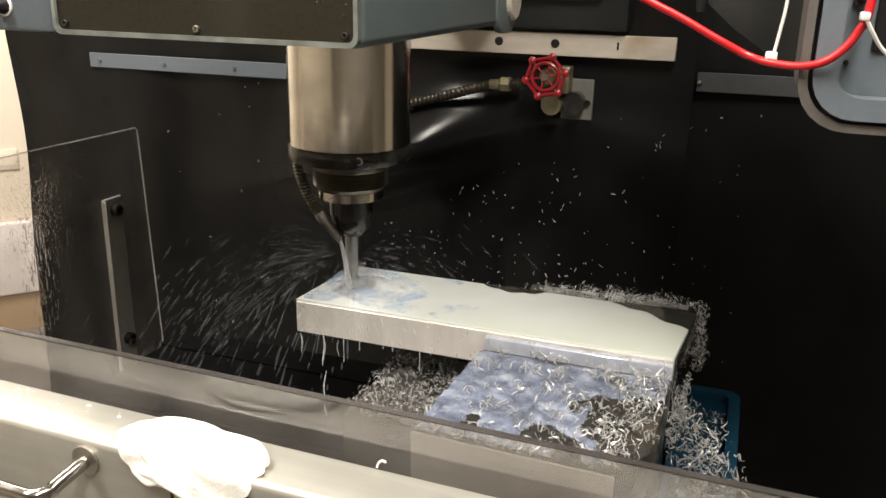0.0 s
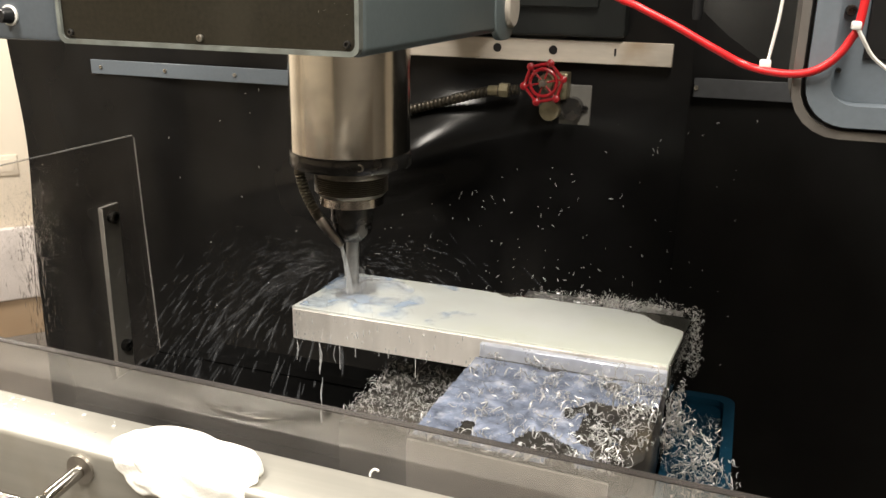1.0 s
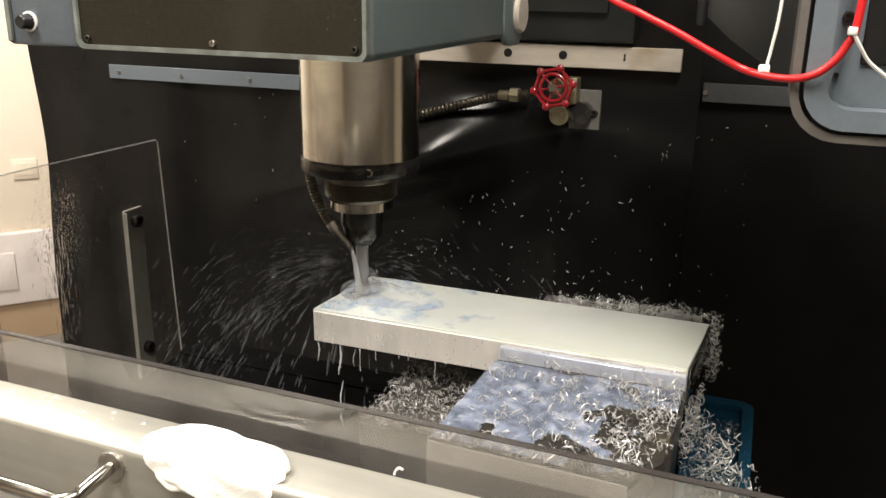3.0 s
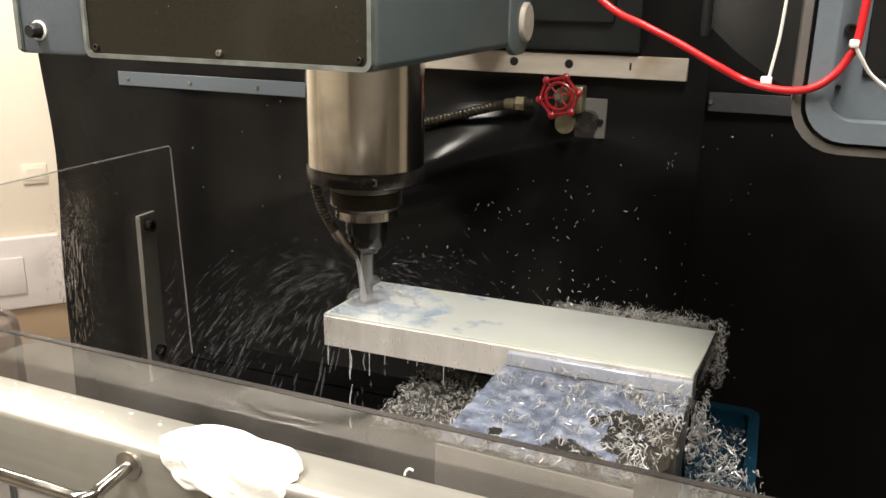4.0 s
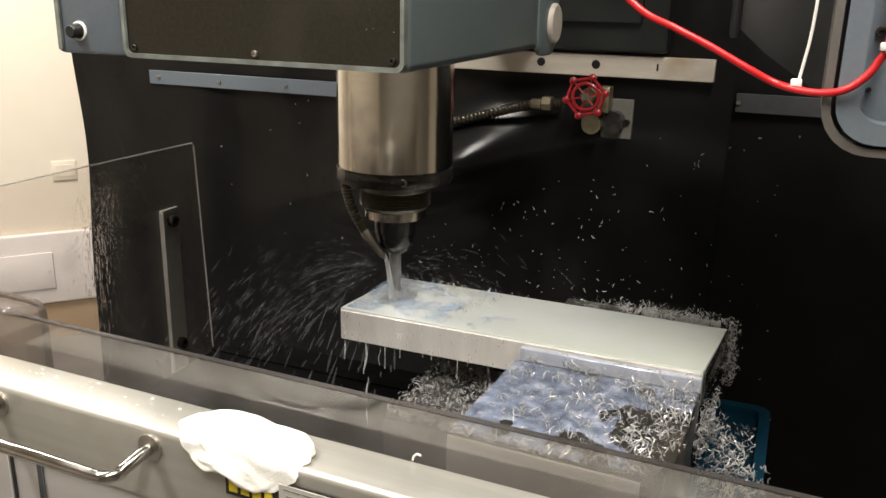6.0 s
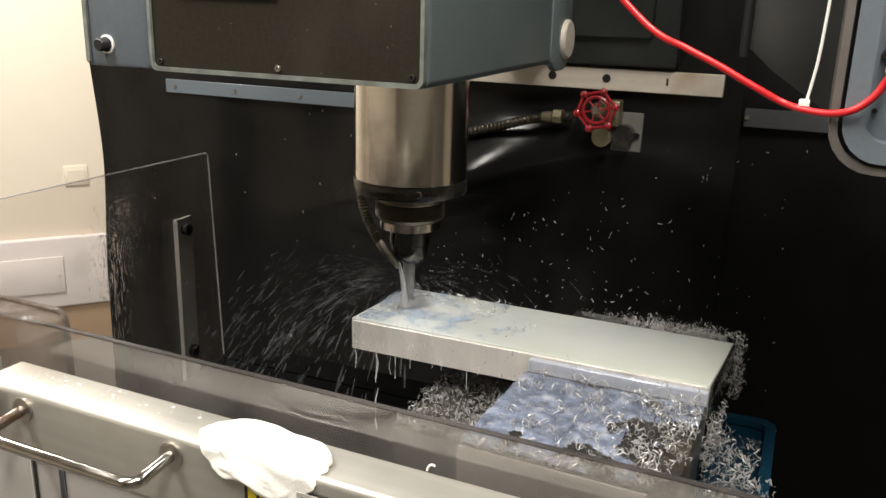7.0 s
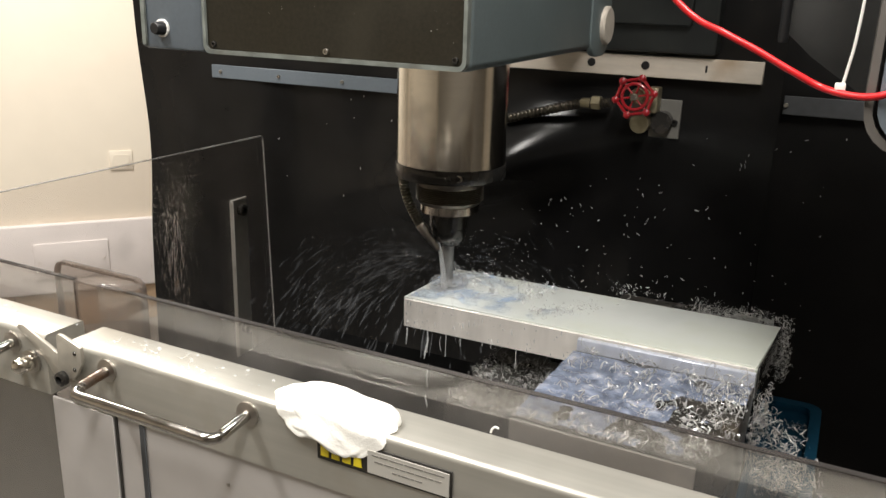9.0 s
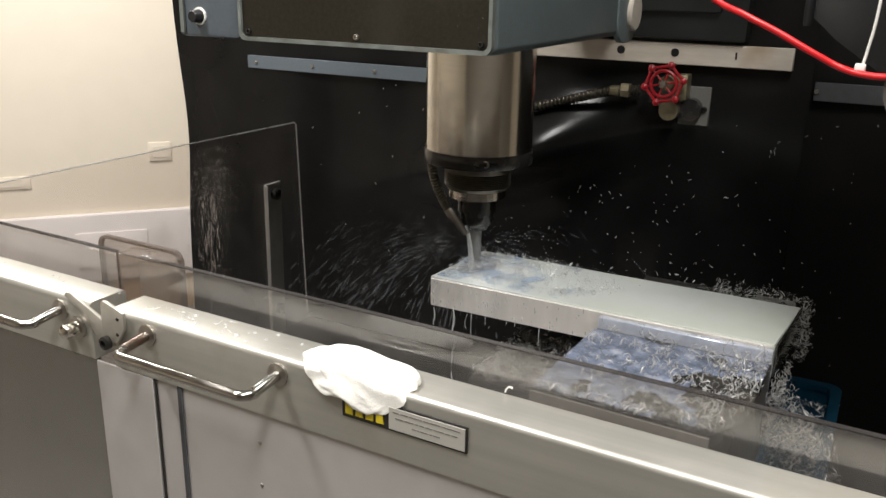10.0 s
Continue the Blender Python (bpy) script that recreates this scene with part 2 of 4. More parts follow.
M_COLUMN = material("dark_column_paint", (0.014, 0.016, 0.0155), 0.4, grain=0.15, scale=20, bump=0.05, stain=(0.026, 0.029, 0.027), stain_scale=6)
M_TAN = material("tan_wall_paint", (0.46, 0.34, 0.22), 0.6, grain=0.05, scale=10, bump=0.04, stain=(0.42, 0.30, 0.19), stain_scale=4)
M_CABINET = material("pale_grey_paint", (0.80, 0.755, 0.735), 0.55, grain=0.04, scale=10, bump=0.03)
M_CLEAR = pane("clear_polycarbonate", (0.90, 0.885, 0.87), 0.035, 0.10, (0.55, 0.53, 0.51), 0.088)
M_CLEARWET = pane("wet_polycarbonate", (0.97, 0.955, 0.95), 0.06, 0.010, (0.6, 0.6, 0.6), 0.03)
M_RIM = glass("polycarbonate_edge", (0.35, 0.32, 0.30), 0.25, 0.4, body=(0.13, 0.12, 0.115))
M_MOULDRIM = glass("smoky_moulding_edge", (0.62, 0.57, 0.53), 0.15, 0.3, body=(0.30, 0.27, 0.25))
# Paler copy of the sheet edge; its colour carries the edge's bright line.
M_LITEDGE = glass("lit_cut_edge", (0.8, 0.8, 0.78), 0.25, 0.55, body=(0.55, 0.54, 0.52))
M_MOULD = glass("smoky_moulding", (0.88, 0.85, 0.82), 0.10, 0.22, body=(0.46, 0.42, 0.39))
M_SMOKE = glass("grey_polycarbonate", (0.45, 0.45, 0.44), 0.25, 0.45, body=(0.10, 0.10, 0.097))
# The dark tint puts the black curtain's reflection into the coolant's colour.
M_PUDDLE = pane("coolant_dark_reflection", (0.16, 0.155, 0.14), 0.05, 0.03, (0.3, 0.3, 0.3), 0.05)
M_WATER = drops("milky_coolant", (0.85, 0.87, 0.88), 0.4)
M_DROP = bpy.data.materials.new("clear_drops")
M_DROP.use_nodes = True
M_DROP.node_tree.nodes["Principled BSDF"].inputs["Transmission Weight"].default_value = 1.0
M_DROP.node_tree.nodes["Principled BSDF"].inputs["Roughness"].default_value = 0.02
M_DROP.node_tree.nodes["Principled BSDF"].inputs["IOR"].default_value = 1.33
M_FLECK = material("pale_flecks", (0.92, 0.92, 0.9), 0.3, 0.0, grain=0.1, scale=200, bump=0)
M_LATCHBAR = material("grey_steel_flat", (0.30, 0.29, 0.265), 0.45, 0.25, grain=0.1, scale=60, bump=0.05)
M_BRACKET = material("dull_zinc_plate", (0.17, 0.165, 0.15), 0.5, 0.2, grain=0.1, scale=60, bump=0.05)
# Milky film whose bluer patches paint a dark reflection near the cutter.
M_FILM = glass("coolant_film", (1.0, 1.0, 1.0), 0.1, 0.07, wet=0.8, body=(0.36, 0.46, 0.62))
nt = M_FILM.node_tree
co = nt.nodes.new("ShaderNodeTexCoord")
xyz = nt.nodes.new("ShaderNodeSeparateXYZ")
nt.links.new(co.outputs["Object"], xyz.inputs[0])
far = nt.nodes.new("ShaderNodeMapRange")
far.inputs[1].default_value, far.inputs[2].default_value, far.inputs[3].default_value, far.inputs[4].default_value = -0.05, 0.13, 0.85, -0.25
nt.links.new(xyz.outputs[0], far.inputs[0])
spread = nt.nodes.new("ShaderNodeTexNoise")
spread.inputs["Scale"].default_value, spread.inputs["Detail"].default_value = 26, 4
nt.links.new(co.outputs["Object"], spread.inputs["Vector"])
both = nt.nodes.new("ShaderNodeMath")
nt.links.new(far.outputs[0], both.inputs[0])
patch = nt.nodes.new("ShaderNodeMapRange")
patch.clamp = False
patch.inputs[1].default_value, patch.inputs[2].default_value, patch.inputs[3].default_value, patch.inputs[4].default_value = 0.40, 0.62, -0.15, 0.85
nt.links.new(spread.outputs["Fac"], patch.inputs[0])
nt.links.new(patch.outputs[0], both.inputs[1])
thick = nt.nodes.new("ShaderNodeMapRange")
thick.inputs[1].default_value, thick.inputs[2].default_value, thick.inputs[3].default_value, thick.inputs[4].default_value = 0.55, 1.35, 0.0, 0.58
nt.links.new(both.outputs[0], thick.inputs[0])
nt.links.new(thick.outputs[0], nt.nodes["Mix Shader"].inputs[0])
M_SPRAY = drops("coolant_drops", (0.80, 0.84, 0.90), 0.021)
M_MIST = drops("coolant_mist", (0.94, 0.96, 0.98), 0.085)


# ---- mesh helpers ----
def thing(name, base, label, category, group="", kind=""):
    ob = new(name)
    ob.empty_display_size = 0.02
    ob.location = base
    return tagged(ob, label, category, group, kind)


def top_of(ob):
    while ob.parent:
        ob = ob.parent
    return ob


def mesh_of(name, bm, mat, origin=(0, 0, 0), smooth=True):
    bmesh.ops.translate(bm, verts=bm.verts, vec=-Vector(origin))
    me = bpy.data.meshes.new(name)
    bm.normal_update()
    bm.to_mesh(me)
    bm.free()
    me.materials.append(mat)
    for p in me.polygons:
        p.use_smooth = smooth
    if smooth:
        me.set_sharp_from_angle(angle=radians(38))
    return me


def part(name, bm, mat, parent, label="", smooth=True):
    top = top_of(parent)
    me = mesh_of(name, bm, mat, (0, 0, 0) if top.rotation_euler.z else top.location, smooth)
    ob = new(name, me)
    ob.parent = parent
    return tagged(ob, label)


def solo(name, bm, mat, label, category, kind="", group="", base=(0, 0, 0)):
    ob = new(name, mesh_of(name, bm, mat, base))
    ob.location = base
    return tagged(ob, label, category, group, kind)


def box(x0, x1, y0, y1, z0, z1, bevel=0.0, seg=2, bm=None):
    own = bm or bmesh.new()
    r = bmesh.ops.create_cube(own, size=1)
    vs = r["verts"]
    for v in vs:
        v.co = ((x0 + x1) / 2 + v.co.x * (x1 - x0), (y0 + y1) / 2 + v.co.y * (y1 - y0), (z0 + z1) / 2 + v.co.z * (z1 - z0))
    if bevel:
        es = list({e for v in vs for e in v.link_edges})
        bmesh.ops.bevel(own, geom=es, offset=bevel, segments=seg, affect="EDGES", profile=0.5)
    return own


def lathe(profile, centre, axis="z", n=40, bm=None):
    """A turned body: profile of (radius, height) about an axis through centre."""
    own = bm or bmesh.new()
    rings = []
    for r, h in profile:
        ring = []
        for k in range(n):
            a = 2 * math.pi * k / n
            c, s = r * math.cos(a), r * math.sin(a)
            p = {"z": (c, s, h), "y": (c, h, s), "x": (h, c, s)}[axis]
            ring.append(own.verts.new(Vector(centre) + Vector(p)))
        rings.append(ring)
    for a, b in zip(rings, rings[1:]):
        for k in range(n):
            own.faces.new((a[k], a[(k + 1) % n], b[(k + 1) % n], b[k]))
    for ring in (rings[0], rings[-1]):
        own.faces.new(ring)
    bmesh.ops.recalc_face_normals(own, faces=own.faces)
    return own


def smooth_path(pts, n=8):
    """Catmull-Rom points through pts."""
    P = [Vector(p) for p in pts]
    P = [2 * P[0] - P[1]] + P + [2 * P[-1] - P[-2]]
    out = []
    for i in range(1, len(P) - 2):
        for k in range(n):
            t = k / n
            a, b, c, d = P[i - 1], P[i], P[i + 1], P[i + 2]
            out.append(0.5 * (2 * b + (c - a) * t + (2 * a - 5 * b + 4 * c - d) * t * t + (3 * b - a - 3 * c + d) * t ** 3))
    return out + [P[-2]]


def tube(path, radius, n=10, bm=None, caps=True):
    """A round bar along a path; radius is a number or a function of the step."""
    own = bm or bmesh.new()
    path = [Vector(p) for p in path]
    rings = []
    side = None
    for i, p in enumerate(path):
        d = (path[min(i + 1, len(path) - 1)] - path[max(i - 1, 0)]).normalized()
        if side is None:
            side = d.orthogonal().normalized()
        side = (side - d * side.dot(d)).normalized()
        other = d.cross(side)
        r = radius(i) if callable(radius) else radius
        rings.append([own.verts.new(p + (side * math.cos(2 * math.pi * k / n) + other * math.sin(2 * math.pi * k / n)) * r) for k in range(n)])
    for a, b in zip(rings, rings[1:]):
        for k in range(n):
            own.faces.new((a[k], a[(k + 1) % n], b[(k + 1) % n], b[k]))
    if caps:
        own.faces.new(rings[0][::-1])
        own.faces.new(rings[-1])
    return own


def slab(outline, axis, lo, hi, bevel=0.0, bm=None):
    """A plate: a flat outline thickened along an axis."""
    own = bm or bmesh.new()

    def at(p, h):
        return {"x": (h, p[0], p[1]), "y": (p[0], h, p[1]), "z": (p[0], p[1], h)}[axis]
    a = [own.verts.new(at(p, lo)) for p in outline]
    b = [own.verts.new(at(p, hi)) for p in outline]
    n = len(outline)
    fs = [own.faces.new(a), own.faces.new(b[::-1])]
    for k in range(n):
        fs.append(own.faces.new((a[k], b[k], b[(k + 1) % n], a[(k + 1) % n])))
    bmesh.ops.recalc_face_normals(own, faces=fs)
    if bevel:
        bmesh.ops.bevel(own, geom=list({e for f in fs[:2] for e in f.edges}), offset=bevel, segments=2, affect="EDGES", profile=0.5)
    return own


def rounded(x0, x1, z0, z1, r, n=6):
    out = []
    for cx, cz, a0 in ((x1 - r, z1 - r, 0), (x0 + r, z1 - r, 90), (x0 + r, z0 + r, 180), (x1 - r, z0 + r, 270)):
        for k in range(n + 1):
            a = radians(a0 + 90 * k / n)
            out.append((cx + r * math.cos(a), cz + r * math.sin(a)))
    return out


def frame_plate(outer, inner, axis, lo, hi):
    """A flat ring between two outlines of equal count."""
    own = bmesh.new()

    def at(p, h):
        return {"x": (h, p[0], p[1]), "y": (p[0], h, p[1]), "z": (p[0], p[1], h)}[axis]
    V = [[own.verts.new(at(p, h)) for p in o] for o in (outer, inner) for h in (lo, hi)]
    n = len(outer)
    for a, b in ((0, 2), (1, 3), (0, 1), (2, 3)):
        for k in range(n):
            own.faces.new((V[a][k], V[a][(k + 1) % n], V[b][(k + 1) % n], V[b][k]))
    bmesh.ops.recalc_face_normals(own, faces=own.faces)
    return own


def screw(parent, x, y, z, r=0.004, axis="y", mat=None):
    """A socket screw whose head looks to -y (or +x)."""
    s = -1 if axis == "y" else 1
    prof = [(r, 0), (r, s * r * 0.8), (r * 0.85, s * r), (r * 0.5, s * r), (r * 0.45, s * r * 0.4), (0.0002, s * r * 0.4)]
    return part("screw", lathe(prof, (x, y, z), axis, 12), mat or M_DARKSTEEL, parent)


def curl(verts, faces, p, size, rnd, thick=0.0):
    """One curled metal chip: a bent ribbon of short segments with depth."""
    a = Euler((rnd.uniform(0, 6.28), rnd.uniform(0, 6.28), rnd.uniform(0, 6.28))).to_matrix()
    turn = rnd.uniform(2.0, 7.5) if rnd.random() < 0.6 else rnd.uniform(0.4, 2.0)
    r = size * rnd.uniform(0.18, 0.5)
    grow = rnd.uniform(-0.5, 1.0)
    w = size * rnd.uniform(0.04, 0.115)
    rise = size * rnd.uniform(-0.8, 0.8)
    kink = rnd.uniform(-0.25, 0.25)
    n = 8
    base = len(verts)
    th = w * 0.35
    for i in range(n + 1):
        t = i / n
        ang = turn * t
        rr = r * (1 + grow * t + kink * math.sin(9 * t))
        c = Vector((rr * math.cos(ang), rr * math.sin(ang), rise * t))
        o = Vector((math.cos(ang), math.sin(ang), 0)) * th
        k = 1 - 0.5 * abs(2 * t - 1)
        for q in (c + Vector((0, 0, w * k)), c - Vector((0, 0, w * k)), c + o):
            verts.append(Vector(p) + a @ q)
    for i in range(n):
        s = base + 3 * i
        for j in range(3):
            faces.append((s + j, s + (j + 1) % 3, s + 3 + (j + 1) % 3, s + 3 + j))


def chips_mesh(name, places, mat, origin, size=(0.003, 0.007), seed=1):
    rnd = random.Random(seed)
    vs, fs = [], []
    for p in places:
        curl(vs, fs, p, size[0] + (size[1] - size[0]) * rnd.random() ** 1.7, rnd)
    o = Vector(origin)
    me = bpy.data.meshes.new(name)
    me.from_pydata([v - o for v in vs], [], fs)
    me.materials.append(mat)
    for p in me.polygons:
        p.use_smooth = True
    return me


def chips(name, places, label, base, size=(0.003, 0.007), seed=1, mat=None, group=""):
    ob = new(name, chips_mesh(name, places, mat or M_CHIP, base, size, seed))
    ob.location = base
    return tagged(ob, label, "metal chips", group, "stuff")


TABLE_THINGS = []


def on_table(ob):
    """Marks a thing that travels with the machine table."""
    TABLE_THINGS.append(ob)
    return ob


GUARD_THINGS, GUARD_TURN = [], -1.38


def askew(ob):
    """Marks a thing on the table's guard, which stands slightly askew to the table."""
    GUARD_THINGS.append(ob)
    return ob


# ---- the room ----
ROOM_TURN = 48.0


def build_room():
    """A square room in which the machine stands askew; its own x runs along the seen wall."""
    def turned(ob):
        ob.matrix_world = pose(0, 0, 0, 0, 0, ROOM_TURN) @ Matrix.Translation(ob.location)
        return ob

    def shell(name, bm, mat, label, category):
        return turned(solo(name, bm, mat, label, category, "structure"))
    x0, x1, y0, y1 = -4.2, 3.4, -3.2, 3.108
    shell("floor", box(x0, x1, y0, y1, -1.25, -1.2), M_FLOOR, "grey painted concrete workshop floor", "floor")
    shell("ceiling", box(x0, x1, y0, y1, 1.6, 1.65), M_CEIL, "white workshop ceiling", "ceiling")
    shell("wall_north", box(x0, x1, y1, y1 + 0.1, -1.25, 1.65), M_WALL, "cream painted workshop wall", "wall")
    # Unseen wall behind the camera, kept grey to darken reflections in the quill.
    shell("wall_south", box(x0, x1, y0 - 0.1, y0, -1.25, 1.65), M_GREYWALL, "unseen workshop wall, grey to darken the quill's reflection", "wall")
    shell("wall_west", box(x0 - 0.1, x0, y0, y1, -1.25, 1.65), M_WALL, "cream painted workshop wall", "wall")
    shell("wall_east", box(x1, x1 + 0.1, y0, y1, -1.25, 1.65), M_WALL, "cream painted workshop wall", "wall")
    shell("trim", box(x0, x1, y1 - 0.012, y1 - 0.001, -1.2, -1.03, 0.002, 1), M_TAN, "tan painted skirting band", "skirting")
    duct = turned(thing("cable_duct", (-0.5, y1, -0.86), "broad white cable duct along the wall", "cable duct"))
    part("body", box(x0 + 0.5, x1 + 0.5, -0.030, -0.001, -0.167, 0.158, 0.010, 3), M_CABINET, duct)
    plate = part("cover_plate", box(-0.12, 0.19, -0.0395, -0.0305, -0.094, 0.072, 0.004), M_CABINET, duct, "white blank cover plate")
    for sx in (-0.10, 0.17):
        screw(plate, sx, -0.0395, -0.011, 0.004, mat=M_BAR)
    for name, xa, xb, za, zb, label in (("light_switch", -0.272, -0.175, -0.478, -0.392, "cream light switch on the cream wall"), ("wall_socket", -0.98, -0.775, -0.574, -0.518, "low cream socket strip on the wall")):
        so = turned(thing(name, ((xa + xb) / 2, y1, za), label, "switch" if name == "light_switch" else "socket"))
        w, h = (xb - xa) / 2, zb - za
        body = part("body", box(-w, w, -0.007, -0.001, 0, h, 0.002), M_WALL, so)
        part("face", box(-w * 0.7, w * 0.7, -0.009, -0.0072, h * 0.2, h * 0.8, 0.0008, 1), M_WALL, body)


# ---- the machine's back: curtains, column, strips, valve ----
def curtain(name, x0, x1, y, z0, z1, mat, waves, label, left_wave=0.0, bulge=0.0):
    bm = bmesh.new()
    nx, nz = 110, 110
    grid = []
    for i in range(nx + 1):
        row = []
        for j in range(nz + 1):
            u, v = i / nx, j / nz
            z = z0 + (z1 - z0) * v
            x = x0 + (x1 - x0) * u + left_wave * (1 - u) ** 6 * math.exp(-((v - 0.5) / 0.12) ** 2)
            dy = waves * (math.sin(u * 17 + 1.5 * math.sin(v * 3)) * (1 - 0.6 * v) + 0.6 * math.sin(u * 41 + v * 2) * (1 - v))
            dy -= bulge * math.exp(-((x + 0.11) / 0.21) ** 2 - ((z - 0.064 - 0.30 * (x + 0.057)) / 0.066) ** 2)
            row.append(bm.verts.new((x, y + dy, z)))
        grid.append(row)
    fs = [bm.faces.new((grid[i][j], grid[i + 1][j], grid[i + 1][j + 1], grid[i][j + 1])) for i in range(nx) for j in range(nz)]
    r = bmesh.ops.extrude_face_region(bm, geom=fs)
    bmesh.ops.translate(bm, verts=[g for g in r["geom"] if isinstance(g, bmesh.types.BMVert)], vec=(0, 0.005, 0))
    bmesh.ops.recalc_face_normals(bm, faces=bm.faces)
    return solo(name, bm, mat, label, "rubber curtain", base=((x0 + x1) / 2, y, z0))


def strip(x0, x1, z0, z1, y, mat, screws, label):
    st = thing("clamping_strip", ((x0 + x1) / 2, y, z0), label, "metal strip")
    part("bar", box(x0, x1, y - 0.004, y, z0, z1, 0.0008, 1), mat, st)
    for sx in screws:
        screw(st, sx, y - 0.004, (z0 + z1) / 2, 0.0036, mat=M_STEEL)
    return st


def build_back():
    curtain("back_curtain", -0.985, 0.358, 0.585, -0.75, 0.75, M_SHEET, 0.009, "black rubber splash curtain, wet and speckled with chips", 0.02, 0.082)
    curtain("side_curtain", 0.352, 1.5, 0.60, -0.75, 0.75, M_SHEET2, 0.003, "dull black rubber splash curtain")
    col = thing("machine_column", (0, 0.75, -0.9), "dark grey painted cast machine column", "machine column")
    part("casting", box(-0.30, 0.258, 0.547, 1.0, 0.262, 1.3, 0.006), M_COLUMN, col)
    part("way_cover", box(-0.30, 0.2185, 0.534, 0.55, 0.305, 1.2, 0.004), M_COLUMN, col)
    part("plinth", box(-0.5, 0.6, 0.66, 1.2, -1.2, 0.255, 0.01), M_COLUMN, col)
    bar = thing("wiper_bar", (0.1, 0.565, 0.226), "bare steel bar with two drilled holes", "steel bar")
    bm = box(-0.30, 0.329, 0.560, 0.572, 0.222, 0.256, 0.001, 1)
    part("bar", bm, M_BAR, bar)
    # Black discs and a black sliver on the face paint the holes' darkness.
    for hx in (0.058, 0.148):
        part("bore_dark", lathe([(0.0068, -0.0006), (0.0068, 0), (0.0055, 0.0002), (0.0002, 0.0002)], (hx, 0.5598, 0.2405), "y", 20), M_BLACK, bar)
    part("slot_dark", box(0.2425, 0.2455, 0.5594, 0.5602, 0.235, 0.246), M_BLACK, bar)
    strip(-0.76, -0.30, 0.157, 0.184, 0.578, M_STRIPBLUE, (-0.735, -0.588, -0.438), "blue-grey enamelled strip clamping the rubber curtain")
    # The right strip is coloured darker because it stands in shade.
    strip(0.362, 0.95, 0.177, 0.206, 0.592, M_SHADESTRIP_SEAL, (0.366, 0.52, 0.7), "metal strip over the side curtain, shade put into its grey")


def build_valve():
    v = thing("coolant_valve", (0.14, 0.57, 0.125), "coolant gate valve with a red handwheel on a steel plate", "valve")
    part("mounting_plate", box(0.128, 0.211, 0.566, 0.572, 0.125, 0.188, 0.001, 1), M_BRACKET, v, "dull zinc plate")
    part("bonnet", lathe([(0.012, 0), (0.012, 0.018), (0.009, 0.02), (0.009, 0.045)], (0.148, 0.518, 0.195), "y", 16), M_BRASS, v)
    part("body", box(0.160, 0.178, 0.535, 0.566, 0.168, 0.208, 0.002), M_BRASS, v)
    part("plug", lathe([(0.0155, 0), (0.0155, 0.02), (0.014, 0.036)], (0.153, 0.53, 0.150), "y", 24), M_BRASS, v)
    part("elbow", lathe([(0.017, 0), (0.017, 0.02), (0.012, 0.024)], (0.184, 0.545, 0.153), "y", 20), M_DARKSTEEL, v)
    screw(v, 0.203, 0.566, 0.152, 0.005)
    c = Vector((0.147, 0.508, 0.195))
    wheel = part("handwheel", tube([c + Vector((0.0205 * math.cos(radians(a)), 0, 0.0205 * math.sin(radians(a)))) for a in range(0, 361, 12)], 0.0028, 8), M_RED, v, "red painted six-lobed handwheel")
    for k in range(6):
        a = radians(60 * k + 12)
        b = radians(60 * k + 72)
        p = c + Vector((0.031 * math.cos(a), 0, 0.031 * math.sin(a)))
        q = c + Vector((0.031 * math.cos(b), 0, 0.031 * math.sin(b)))
        mid = (p + q) / 2 * 0.995 + c * 0.005
        part("lobe", lathe([(0.002, -0.0055), (0.0055, -0.003), (0.0062, 0), (0.0055, 0.003), (0.002, 0.0055)], p, "y", 12), M_RED, wheel)
        part("rim", tube([p, mid, q], 0.0026, 8), M_RED, wheel)
        part("spoke", tube([c + (p - c) * 0.2, c + (p - c) * 0.9], 0.0016, 6), M_RED, wheel)
    part("stem_nut", lathe([(0.0055, -0.006), (0.0055, 0), (0.003, 0.001), (0.003, 0.02)], c, "y", 6), M_STEEL, wheel)
    hose = thing("coolant_hose", (0.0, 0.55, 0.12), "ribbed steel coolant hose with a brass union", "hose")
    pts = smooth_path([(0.10, 0.545, 0.178), (0.04, 0.548, 0.170), (-0.04, 0.552, 0.147), (-0.12, 0.545, 0.128), (-0.19, 0.53, 0.14), (-0.225, 0.5, 0.20), (-0.225, 0.45, 0.33)], 34)
    part("ribbed_tube", tube(pts, lambda i: 0.0085 if i % 3 else 0.0066, 12), M_HOSE, hose)
    part("union_nut", lathe([(0.0105, -0.008), (0.012, -0.007), (0.012, 0.007), (0.0105, 0.008)], (0.076, 0.546, 0.176), "x", 6), M_BRASS, hose)
    part("ferrule", lathe([(0.0082, -0.008), (0.009, 0.008)], (0.058, 0.546, 0.174), "x", 16), M_BRASS, hose)


# ---- the head, quill, chuck and nozzle ----
AX, AY = 0.0412, 0.055
FEED = [(0, 0), (2, -0.0012), (4, -0.0040), (5.5, -0.0052), (7, -0.0063), (8.5, -0.0083), (10, -0.0110)]
FED = []


